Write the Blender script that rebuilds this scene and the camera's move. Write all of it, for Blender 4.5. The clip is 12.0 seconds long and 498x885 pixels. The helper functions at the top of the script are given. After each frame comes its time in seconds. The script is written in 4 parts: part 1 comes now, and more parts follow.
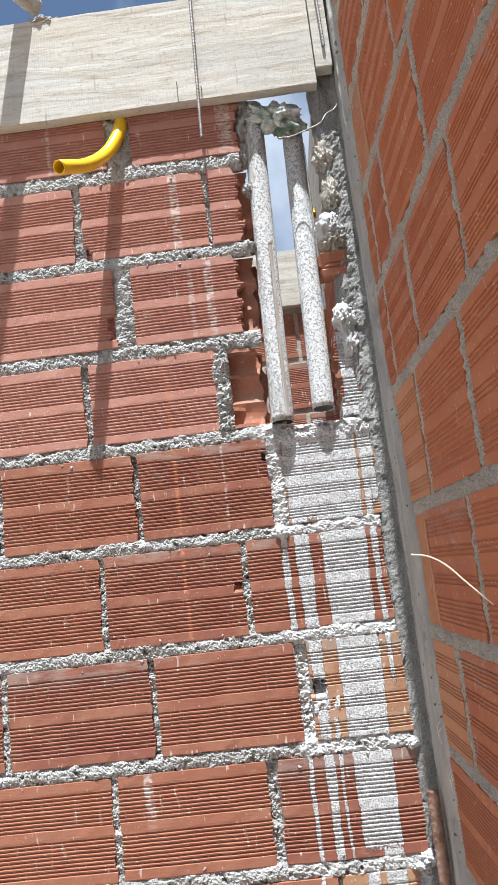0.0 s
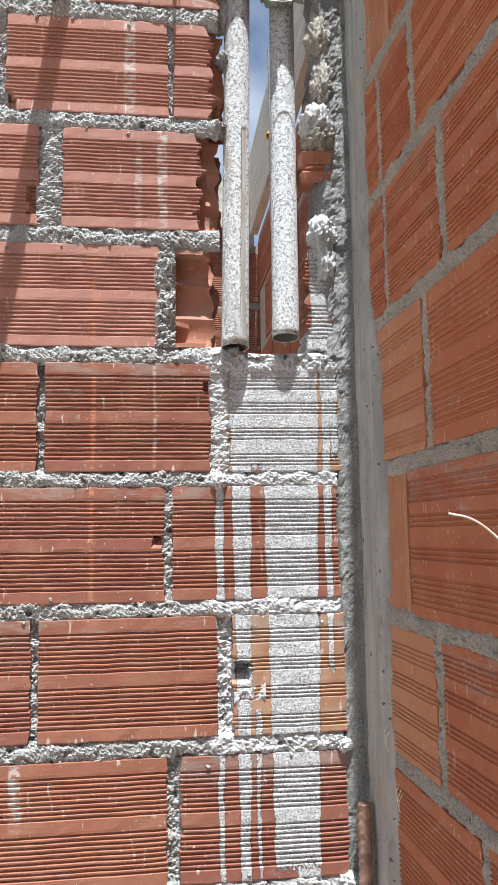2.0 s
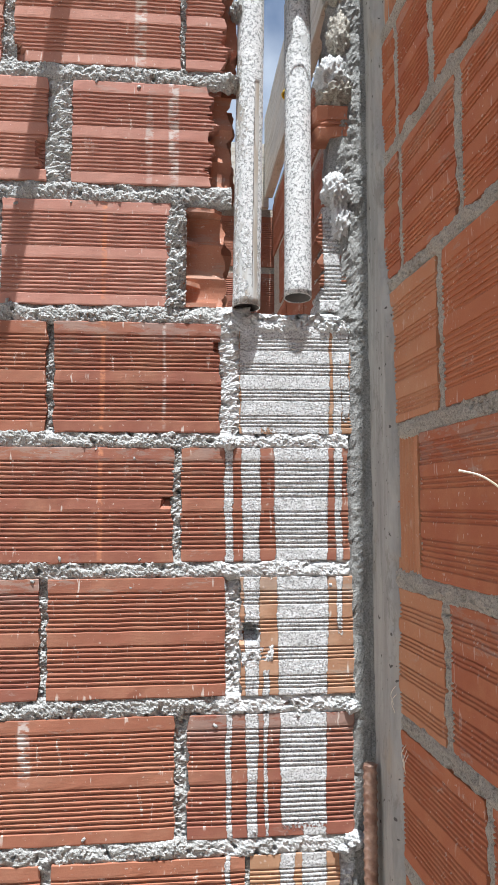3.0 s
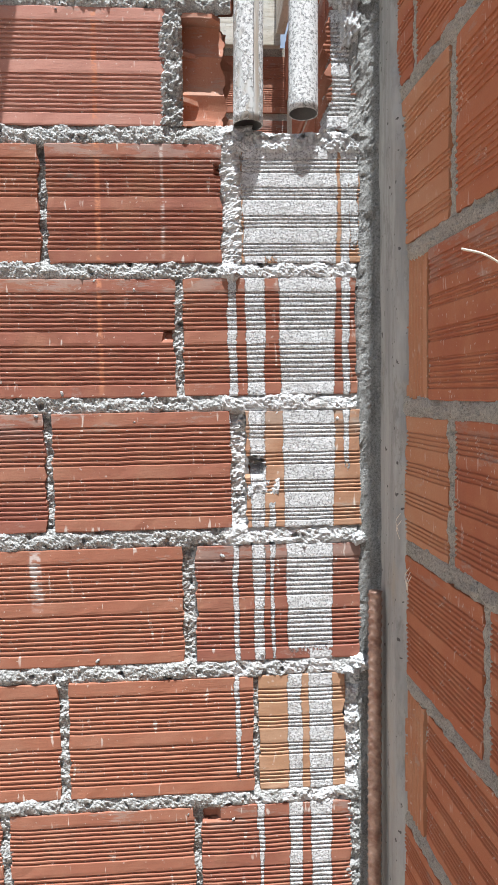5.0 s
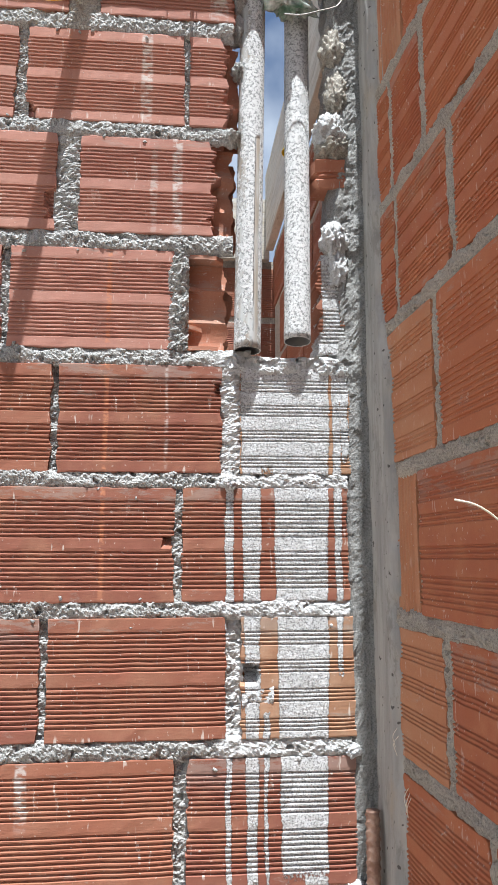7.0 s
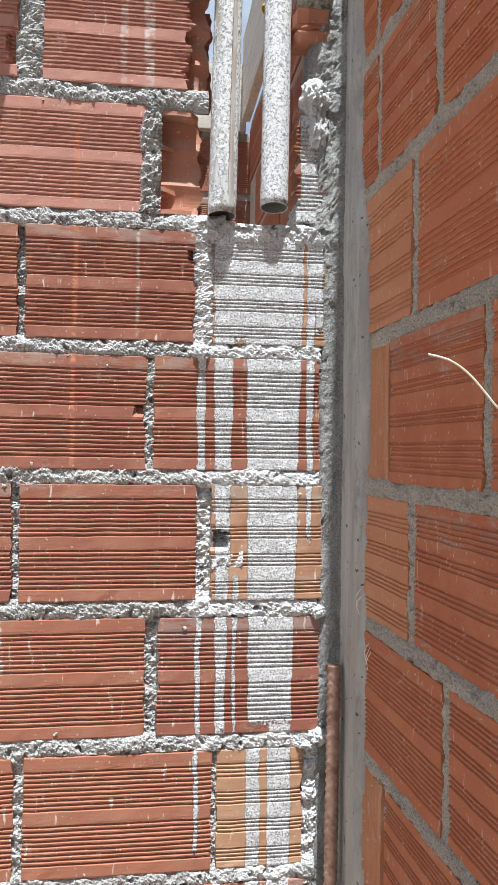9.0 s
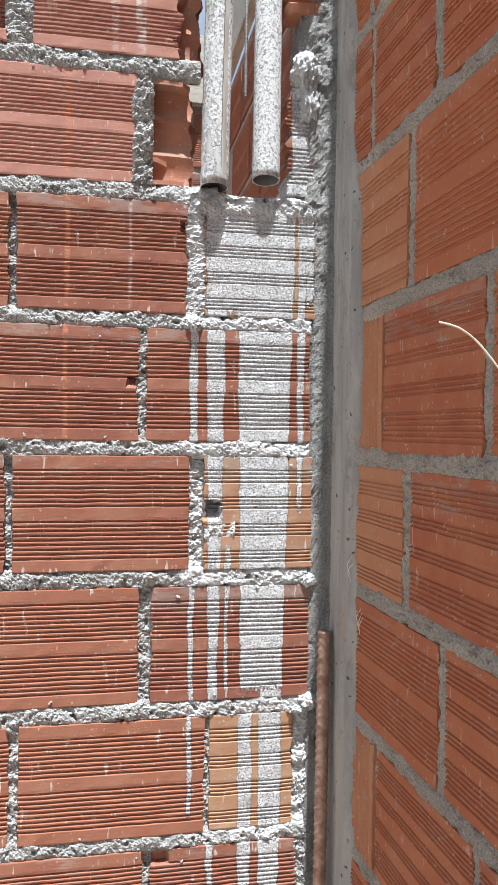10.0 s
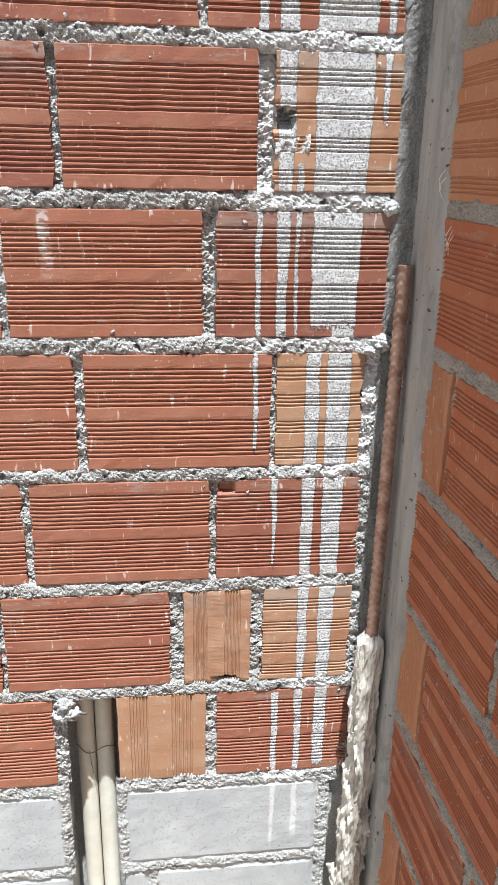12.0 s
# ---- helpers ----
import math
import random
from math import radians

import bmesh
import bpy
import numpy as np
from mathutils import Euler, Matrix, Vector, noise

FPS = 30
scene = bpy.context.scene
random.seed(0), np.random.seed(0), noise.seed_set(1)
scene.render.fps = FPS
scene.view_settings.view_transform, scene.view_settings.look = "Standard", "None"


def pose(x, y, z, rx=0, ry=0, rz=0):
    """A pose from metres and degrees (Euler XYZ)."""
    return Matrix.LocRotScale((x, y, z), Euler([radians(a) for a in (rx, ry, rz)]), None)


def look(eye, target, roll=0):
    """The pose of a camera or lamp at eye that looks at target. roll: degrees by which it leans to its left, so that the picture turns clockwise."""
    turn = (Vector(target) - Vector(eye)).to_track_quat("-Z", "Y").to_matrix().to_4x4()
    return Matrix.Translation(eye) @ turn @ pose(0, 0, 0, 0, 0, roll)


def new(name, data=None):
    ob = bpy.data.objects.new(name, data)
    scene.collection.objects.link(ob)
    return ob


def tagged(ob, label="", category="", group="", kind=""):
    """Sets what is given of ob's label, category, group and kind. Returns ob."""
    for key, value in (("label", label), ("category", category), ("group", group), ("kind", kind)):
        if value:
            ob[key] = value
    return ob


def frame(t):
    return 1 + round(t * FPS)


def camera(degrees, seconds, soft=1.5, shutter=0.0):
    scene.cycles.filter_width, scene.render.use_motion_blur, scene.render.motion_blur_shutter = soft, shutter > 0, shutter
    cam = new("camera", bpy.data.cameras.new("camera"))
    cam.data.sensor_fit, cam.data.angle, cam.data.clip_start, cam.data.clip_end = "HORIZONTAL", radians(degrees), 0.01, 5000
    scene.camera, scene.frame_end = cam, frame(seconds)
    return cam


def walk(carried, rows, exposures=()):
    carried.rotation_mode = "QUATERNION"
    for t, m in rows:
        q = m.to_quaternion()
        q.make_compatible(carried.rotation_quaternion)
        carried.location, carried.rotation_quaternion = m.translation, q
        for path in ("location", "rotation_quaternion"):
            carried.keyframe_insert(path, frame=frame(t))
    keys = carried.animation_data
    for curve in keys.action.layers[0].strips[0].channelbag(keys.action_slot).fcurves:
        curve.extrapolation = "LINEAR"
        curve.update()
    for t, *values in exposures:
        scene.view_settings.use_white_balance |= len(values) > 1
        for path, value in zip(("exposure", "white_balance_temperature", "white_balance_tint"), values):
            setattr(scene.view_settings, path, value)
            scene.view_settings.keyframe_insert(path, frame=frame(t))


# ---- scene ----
cam = camera(36.5, 12.0, soft=1.0)
PATH = [
    (0, (-0.227, -1.516, 1.693), (-0.304, 0.454, 2.032), -6.6),
    (0.5, (-0.321, -1.402, 1.686), (-0.222, 0.571, 2.002), -3.2),
    (1, (-0.398, -1.298, 1.674), (-0.068, 0.661, 1.909), 0.7),
    (1.5, (-0.383, -1.25, 1.669), (-0.109, 0.716, 1.919), 0.1),
    (2, (-0.342, -1.22, 1.675), (-0.098, 0.75, 1.922), -0.8),
    (2.5, (-0.334, -1.211, 1.667), (-0.12, 0.764, 1.895), -0.6),
    (3, (-0.334, -1.208, 1.661), (-0.127, 0.774, 1.832), -0.1),
    (3.5, (-0.333, -1.18, 1.63), (-0.093, 0.805, 1.599), 0.4),
    (3.7, (-0.328, -1.18, 1.609), (-0.115, 0.807, 1.529), 0.3),
    (5.3, (-0.303, -1.181, 1.576), (-0.157, 0.81, 1.449), -0.8),
    (5.5, (-0.318, -1.185, 1.576), (-0.133, 0.806, 1.577), -0.5),
    (6, (-0.33, -1.217, 1.625), (-0.124, 0.753, 1.899), -0.1),
    (6.5, (-0.339, -1.223, 1.639), (-0.137, 0.742, 1.952), -0.0),
    (8.3, (-0.311, -1.206, 1.632), (-0.101, 0.775, 1.812), -0.4),
    (8.5, (-0.314, -1.204, 1.625), (-0.078, 0.779, 1.743), -0.2),
    (9, (-0.335, -1.213, 1.601), (-0.053, 0.767, 1.633), 0.8),
    (9.5, (-0.378, -1.211, 1.584), (-0.053, 0.763, 1.579), 0.8),
    (10, (-0.386, -1.219, 1.586), (-0.003, 0.744, 1.567), 0.8),
    (10.5, (-0.387, -1.228, 1.587), (0.004, 0.732, 1.535), 1.5),
    (11, (-0.383, -1.223, 1.579), (-0.024, 0.742, 1.485), 1.4),
    (11.2, (-0.406, -1.224, 1.539), (-0.063, 0.738, 1.359), 1.9),
    (11.3, (-0.413, -1.198, 1.522), (-0.09, 0.755, 1.239), 2.4),
    (11.5, (-0.354, -1.196, 1.463), (-0.181, 0.752, 1.045), 3.6),
    (12, (-0.381, -1.146, 1.395), (-0.167, 0.723, 0.716), 1.1),
]
walk(cam, [(t, look(eye, target, roll)) for t, eye, target, roll in PATH], exposures=[(0.0, 1.19, 5850, 7), (2.5, 1.13, 5850, 7), (6.0, 1.16, 5850, 7), (9.5, 1.13, 5850, 7), (10.8, 1.14, 5850, 7), (11.5, 1.22, 5850, 7), (12.0, 1.11, 5850, 7)])

# ---- sky and sun ----
SUN_BACK, SUN_SIDE = 0.28, 0.026
to_sun = Vector((SUN_SIDE, -SUN_BACK, 1.0)).normalized()
world = bpy.data.worlds.new("sky")
scene.world = world
world.use_nodes = True
wn = world.node_tree.nodes
sky = wn.new("ShaderNodeTexSky")
sky.sky_type = "NISHITA"
sky.sun_disc = False
sky.sun_elevation = math.asin(to_sun.z)
sky.sun_rotation = math.pi - math.atan2(SUN_SIDE, SUN_BACK)
sky.dust_density = 2.0
wl = world.node_tree.links
way = wn.new("ShaderNodeTexCoord")
puff = wn.new("ShaderNodeTexNoise")
puff.inputs["Scale"].default_value, puff.inputs["Detail"].default_value = 2.6, 6.0
wl.new(way.outputs["Generated"], puff.inputs["Vector"])
height = wn.new("ShaderNodeSeparateXYZ")
wl.new(way.outputs["Generated"], height.inputs[0])
low = wn.new("ShaderNodeMapRange")
for key, value in (("From Min", 0.45), ("From Max", 0.80), ("To Min", 0.09), ("To Max", -0.12)):
    low.inputs[key].default_value = value
wl.new(height.outputs[2], low.inputs["Value"])
both = wn.new("ShaderNodeMath")
wl.new(puff.outputs["Fac"], both.inputs[0])
wl.new(low.outputs[0], both.inputs[1])
cover = wn.new("ShaderNodeMapRange")
cover.inputs["From Min"].default_value, cover.inputs["From Max"].default_value = 0.50, 0.68
wl.new(both.outputs[0], cover.inputs["Value"])
cloud = wn.new("ShaderNodeMix")
cloud.data_type = "RGBA"
cloud.inputs[7].default_value = (7.6, 8.0, 8.6, 1.0)
wl.new(cover.outputs[0], cloud.inputs[0])
wl.new(sky.outputs[0], cloud.inputs[6])
wl.new(cloud.outputs[2], wn["Background"].inputs[0])
wn["Background"].inputs[1].default_value = 0.050
sun_data = bpy.data.lights.new("sun", "SUN")
sun_data.energy, sun_data.angle, sun_data.color = 4.8, radians(0.53), (1.0, 0.975, 0.935)
sun = new("sun", sun_data)
sun.rotation_euler = to_sun.to_track_quat("Z", "Y").to_euler()
sun.location = (0, -1, 6)


# ---- materials ----
class Nodes:
    """A small wrapper to write node trees in few lines."""

    def __init__(self, name):
        self.mat = bpy.data.materials.new(name)
        self.mat.use_nodes = True
        self.tree = self.mat.node_tree
        self.bsdf = self.tree.nodes["Principled BSDF"]

    def put(self, socket, value):
        if hasattr(value, "is_output"):
            self.tree.links.new(value, socket)
        else:
            socket.default_value = value

    def node(self, kind, **inputs):
        n = self.tree.nodes.new("ShaderNode" + kind)
        for key, value in inputs.items():
            self.put(n.inputs[key.replace("_", " ")], value)
        return n

    def math(self, op, a, b=0.0, clamp=False):
        n = self.tree.nodes.new("ShaderNodeMath")
        n.operation, n.use_clamp = op, clamp
        self.put(n.inputs[0], a)
        self.put(n.inputs[1], b)
        return n.outputs[0]

    def ramp(self, x, lo, hi, a=0.0, b=1.0):
        n = self.node("MapRange", Value=x)
        n.interpolation_type = "SMOOTHSTEP"
        for key, value in (("From Min", lo), ("From Max", hi), ("To Min", a), ("To Max", b)):
            self.put(n.inputs[key], value)
        return n.outputs[0]

    def mix(self, fac, a, b):
        n = self.tree.nodes.new("ShaderNodeMix")
        n.data_type = "RGBA"
        self.put(n.inputs[0], fac)
        for socket, value in ((n.inputs[6], a), (n.inputs[7], b)):
            self.put(socket, value if hasattr(value, "is_output") else (*value, 1.0))
        return n.outputs[2]

    def place(self, local=False):
        if local:
            return self.node("TexCoord").outputs["Object"]
        return self.node("NewGeometry").outputs["Position"]

    def stretch(self, v, sx, sy, sz):
        n = self.node("Mapping", Vector=v)
        n.inputs["Scale"].default_value = (sx, sy, sz)
        return n.outputs[0]

    def noise(self, v, scale, detail=4.0, rough=0.6):
        return self.node("TexNoise", Vector=v, Scale=scale, Detail=detail, Roughness=rough).outputs["Fac"]

    def split(self, v):
        return self.node("SeparateXYZ", Vector=v).outputs

    def chance(self):
        return self.node("ObjectInfo").outputs["Random"]

    def bump(self, height, distance, strength=1.0, under=None):
        n = self.node("Bump", Height=height, Distance=distance, Strength=strength)
        if under is not None:
            self.put(n.inputs["Normal"], under)
        return n.outputs[0]

    def done(self, colour, rough=0.9, normal=None, metal=0.0, gloss=0.25):
        b = self.bsdf.inputs
        self.put(b["Base Color"], colour if hasattr(colour, "is_output") else (*colour, 1.0))
        self.put(b["Roughness"], rough)
        self.put(b["Metallic"], metal)
        b["Specular IOR Level"].default_value = gloss
        if normal is not None:
            self.put(b["Normal"], normal)
        return self.mat


def wash_mask(n, wide=0.0):
    """The run-off of cement slurry down the wall beside the chase: streaks at their own places, narrowing as they run down."""
    p = n.place()
    x, _, z = n.split(p)
    wob = n.math("MULTIPLY", n.math("SUBTRACT", n.noise(n.stretch(p, 30, 30, 16), 1.0, 3), 0.5), 0.013)
    x = n.math("ADD", x, wob)
    total = None
    # centre, half width at the top, half width at the foot, top, foot
    for c, w0, w1, top, foot in (
        (-0.240, 0.008, 0.004, 2.02, 0.95),
        (-0.204, 0.019, 0.009, 2.00, 1.13),
        (-0.182, 0.005, 0.003, 1.40, 1.14),
        (-0.122, 0.049, 0.037, 2.02, 1.155),
        (-0.186, 0.030, 0.024, 2.03, 1.775),
        (-0.148, 0.012, 0.006, 1.14, 0.13),
        (-0.192, 0.007, 0.004, 0.48, 0.11),
        (-0.106, 0.020, 0.011, 1.16, 0.30),
        (-0.062, 0.008, 0.005, 2.02, 1.45),
        (-0.066, 0.020, 0.014, 2.24, 1.975),
        (-0.048, 0.009, 0.007, 2.03, 1.79),
        (-0.205, 0.006, 0.003, 0.92, 0.74),
    ):
        half = n.ramp(z, foot, top, w1 + wide, w0 + wide)
        edge = n.math("SUBTRACT", half, n.math("ABSOLUTE", n.math("SUBTRACT", x, c)))
        one = n.ramp(edge, -0.002, 0.003)
        ends = n.math("MULTIPLY", n.ramp(z, foot - 0.01, foot + 0.03), n.ramp(z, top, top + 0.01, 1.0, 0.0))
        one = n.math("MULTIPLY", one, ends)
        total = one if total is None else n.math("MAXIMUM", total, one)
    return total


def brick_material(name, colours, washed):
    n = Nodes(name)
    p = n.place()
    grain = n.noise(p, 420, 5, 0.7)
    patch = n.noise(p, 14, 5, 0.6)
    ch = n.chance()
    base = n.mix(n.ramp(ch, 0.0, 1.0), colours[0], colours[1])
    base = n.mix(n.ramp(patch, 0.38, 0.72), base, colours[2])
    base = n.mix(n.math("MULTIPLY", n.ramp(grain, 0.35, 0.75), 0.35), base, colours[3])
    # grey cement smear near joints and thin white efflorescence dashes
    smear = n.ramp(n.math("ADD", n.noise(n.stretch(p, 9, 9, 26), 1.0, 6, 0.75), n.math("MULTIPLY", ch, 0.05)), 0.63, 0.74)
    base = n.mix(n.math("MULTIPLY", smear, 0.45), base, (0.40, 0.36, 0.31))
    head = n.ramp(n.split(n.place(local=True))[2], 0.125, 0.178)
    film = n.math("MULTIPLY", head, n.ramp(n.math("ADD", n.noise(n.stretch(p, 13, 13, 60), 1.0, 6, 0.75), n.math("MULTIPLY", ch, 0.20)), 0.62, 0.70))
    base = n.mix(n.math("MULTIPLY", film, 0.42 if washed else 0.3), base, (0.33, 0.30, 0.26))
    dash = n.math("MULTIPLY", n.ramp(n.noise(n.stretch(p, 130, 130, 26), 1.0, 2, 0.5), 0.64, 0.70), n.ramp(n.noise(p, 16, 2), 0.48, 0.58))
    base = n.mix(n.math("MULTIPLY", dash, 0.6 if washed else 0.3), base, (0.72, 0.66, 0.58))
    speck = n.ramp(n.noise(p, 160, 2, 0.4), 0.68, 0.73)
    base = n.mix(n.math("MULTIPLY", speck, 0.5), base, (0.62, 0.52, 0.44))
    if washed:
        x, _, z = n.split(p)
        x = n.math("ADD", x, n.math("MULTIPLY", n.math("SUBTRACT", n.noise(n.stretch(p, 40, 40, 14), 1.0, 3), 0.5), 0.008))
        beads = n.ramp(n.noise(n.stretch(p, 60, 60, 130), 1.0, 3), 0.40, 0.58)
        for c, w, top, low, tint, most in ((-0.443, 0.004, 2.16, 1.58, (0.55, 0.23, 0.12), 0.85), (-0.388, 0.010, 2.57, 2.39, (0.62, 0.56, 0.50), 0.8),
                                           (-0.332, 0.009, 2.37, 2.19, (0.62, 0.57, 0.52), 0.75), (-0.372, 0.006, 2.33, 2.19, (0.60, 0.54, 0.48), 0.6),
                                           (-0.345, 0.0025, 1.95, 1.79, (0.66, 0.60, 0.54), 0.6), (-0.552, 0.009, 1.33, 1.25, (0.62, 0.57, 0.52), 0.7),
                                           (-0.262, 0.016, 2.78, 2.60, (0.62, 0.57, 0.52), 0.8), (-0.655, 0.004, 2.78, 2.60, (0.62, 0.57, 0.52), 0.6)):
            hit = n.ramp(n.math("SUBTRACT", w, n.math("ABSOLUTE", n.math("SUBTRACT", x, c))), -0.0015, 0.0025)
            hit = n.math("MULTIPLY", hit, n.math("MULTIPLY", n.ramp(z, low - 0.02, low + 0.03), n.ramp(z, top, top + 0.01, 1.0, 0.0)))
            base = n.mix(n.math("MULTIPLY", n.math("MULTIPLY", hit, beads), most), base, tint)
    relief = n.math("ADD", n.math("MULTIPLY", grain, 0.6), n.math("MULTIPLY", n.noise(n.stretch(p, 30, 30, 260), 1.0, 3), 0.6))
    normal = n.bump(relief, 0.0010, 0.55)
    if washed:
        mask = wash_mask(n)
        crumb = n.noise(p, 190, 5, 0.72)
        worn = n.ramp(n.math("ADD", n.math("MULTIPLY", mask, 0.75), n.math("MULTIPLY", n.math("SUBTRACT", crumb, 0.5), 1.9)), 0.30, 0.48)
        mask = n.math("MULTIPLY", worn, n.ramp(mask, 0.05, 0.3))
        white = n.mix(n.ramp(n.noise(p, 60, 5), 0.35, 0.7), (0.60, 0.59, 0.57), (0.80, 0.79, 0.78))
        pits = n.ramp(n.noise(p, 300, 4, 0.7), 0.40, 0.52)
        white = n.mix(pits, (0.30, 0.29, 0.28), white)
        base = n.mix(mask, base, white)
        normal = n.bump(n.math("MULTIPLY", mask, n.math("ADD", crumb, 0.5)), 0.0042, 1.0, normal)
    return n.done(base, n.ramp(patch, 0.3, 0.7, 0.72, 0.92), normal)


RED = ((0.337, 0.136, 0.078), (0.261, 0.099, 0.066), (0.347, 0.163, 0.101), (0.214, 0.077, 0.053))
PINK = ((0.437, 0.211, 0.152), (0.370, 0.167, 0.126), (0.465, 0.252, 0.191), (0.323, 0.136, 0.103))
TAN = ((0.41, 0.232, 0.130), (0.37, 0.195, 0.110), (0.46, 0.295, 0.190), (0.29, 0.138, 0.085))
ORANGE = ((0.41, 0.145, 0.066), (0.35, 0.114, 0.056), (0.43, 0.175, 0.088), (0.29, 0.090, 0.048))
BUFF = ((0.45, 0.20, 0.10), (0.41, 0.17, 0.085), (0.48, 0.25, 0.14), (0.33, 0.13, 0.07))
M_RED = brick_material("red_clay", RED, True)
M_PINK = brick_material("pale_red_clay", PINK, True)
M_TAN = brick_material("tan_clay", TAN, True)
M_ORANGE = brick_material("orange_clay", ORANGE, False)
M_BUFF = brick_material("buff_clay", BUFF, False)
M_CORE = brick_material("broken_clay", ((0.43, 0.19, 0.115), (0.40, 0.165, 0.10), (0.48, 0.24, 0.15), (0.33, 0.12, 0.075)), False)


def mortar_material(name, dark, light, washed):
    n = Nodes(name)
    p = n.place()
    sand = n.noise(p, 330, 6, 0.8)
    lump = n.noise(p, 70, 5, 0.65)
    base = n.mix(n.ramp(n.noise(p, 11, 4), 0.3, 0.7), dark, light)
    base = n.mix(n.math("MULTIPLY", n.ramp(sand, 0.50, 0.60), 0.6), base, [min(0.85, c * 1.3) for c in light])
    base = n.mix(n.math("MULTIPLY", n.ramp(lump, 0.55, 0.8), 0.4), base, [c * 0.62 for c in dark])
    # hollows of the sand relief darkened: crevice shade put into the colour
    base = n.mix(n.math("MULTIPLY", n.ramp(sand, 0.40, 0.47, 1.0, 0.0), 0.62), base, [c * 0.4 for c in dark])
    if washed:
        mask = n.math("MULTIPLY", wash_mask(n, 0.012), n.ramp(n.noise(p, 45, 4), 0.32, 0.5))
        base = n.mix(n.math("MULTIPLY", mask, 0.85), base, (0.80, 0.79, 0.77))
    height = n.math("ADD", sand, n.math("MULTIPLY", lump, 0.8))
    return n.done(base, 0.95, n.bump(height, 0.006, 0.9))


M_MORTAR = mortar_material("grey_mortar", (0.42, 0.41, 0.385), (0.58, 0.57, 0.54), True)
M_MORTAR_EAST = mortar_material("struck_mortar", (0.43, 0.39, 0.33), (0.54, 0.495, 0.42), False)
# column fill concrete, toned darker to carry the shade of the corner
M_FILL = mortar_material("shaded_fill_concrete", (0.26, 0.25, 0.235), (0.37, 0.36, 0.335), False)
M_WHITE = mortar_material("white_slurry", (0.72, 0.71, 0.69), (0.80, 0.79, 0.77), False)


def concrete_material():
    n = Nodes("cast_concrete")
    p = n.place()
    streak = n.noise(n.stretch(p, 40, 40, 4), 1.0, 5, 0.65)
    stain = n.noise(n.stretch(p, 9, 9, 5), 1.0, 6, 0.7)
    base = n.mix(n.ramp(streak, 0.3, 0.7), (0.29, 0.28, 0.26), (0.43, 0.415, 0.38))
    base = n.mix(n.math("MULTIPLY", n.ramp(stain, 0.5, 0.72), 0.7), base, (0.40, 0.34, 0.26))
    base = n.mix(n.math("MULTIPLY", n.ramp(n.noise(n.stretch(p, 26, 26, 10), 1.0, 6, 0.8), 0.54, 0.63), 0.6), base, (0.23, 0.215, 0.19))
    base = n.mix(n.ramp(n.noise(p, 95, 2, 0.4), 0.69, 0.73), base, (0.11, 0.10, 0.09))
    fine = n.noise(p, 330, 5, 0.7)
    return n.done(base, 0.88, n.bump(n.math("ADD", fine, n.math("MULTIPLY", streak, 1.2)), 0.002, 0.6))


def block_material():
    n = Nodes("block_concrete")
    p = n.place()
    pit = n.ramp(n.noise(p, 200, 3, 0.5), 0.60, 0.66)
    base = n.mix(n.ramp(n.noise(p, 7, 5), 0.35, 0.7), (0.42, 0.43, 0.43), (0.52, 0.53, 0.52))
    base = n.mix(n.math("MULTIPLY", pit, 0.5), base, (0.30, 0.29, 0.27))
    base = n.mix(n.math("MULTIPLY", wash_mask(n), 0.6), base, (0.80, 0.79, 0.77))
    h = n.math("SUBTRACT", n.math("MULTIPLY", n.noise(p, 380, 4), 0.5), pit)
    return n.done(base, 0.93, n.bump(h, 0.0016, 0.7))


def wood_material():
    n = Nodes("sawn_pine")
    p = n.place(local=True)
    warp = n.noise(n.stretch(p, 2.2, 5, 9), 1.0, 3)
    v = n.node("VectorMath")
    v.operation = "ADD"
    n.put(v.inputs[0], n.stretch(p, 1.3, 30, 30))
    n.put(v.inputs[1], n.math("MULTIPLY", warp, 2.2))
    ring = n.noise(v.outputs[0], 1.6, 5, 0.62)
    saw = n.noise(n.stretch(p, 340, 8, 14), 1.0, 2)
    base = n.mix(n.ramp(ring, 0.35, 0.68), (0.61, 0.575, 0.505), (0.50, 0.445, 0.355))
    base = n.mix(n.math("MULTIPLY", n.ramp(n.noise(n.stretch(p, 4, 9, 13), 1.0, 6, 0.75), 0.44, 0.62), 0.7), base, (0.50, 0.49, 0.45))
    base = n.mix(n.math("MULTIPLY", n.ramp(n.noise(n.stretch(p, 6, 30, 70), 1.0, 6, 0.75), 0.52, 0.62), 0.55), base, (0.34, 0.28, 0.20))
    base = n.mix(n.math("MULTIPLY", n.ramp(n.noise(n.stretch(p, 90, 90, 130), 1.0, 4, 0.7), 0.56, 0.66), 0.45), base, (0.30, 0.27, 0.21))
    base = n.mix(n.math("MULTIPLY", n.ramp(n.noise(n.stretch(p, 60, 20, 6), 1.0, 3), 0.66, 0.72), 0.5), base, (0.22, 0.18, 0.12))
    h = n.math("ADD", n.math("MULTIPLY", ring, 0.7), n.math("MULTIPLY", saw, 0.35))
    return n.done(base, 0.85, n.bump(h, 0.003, 0.9))


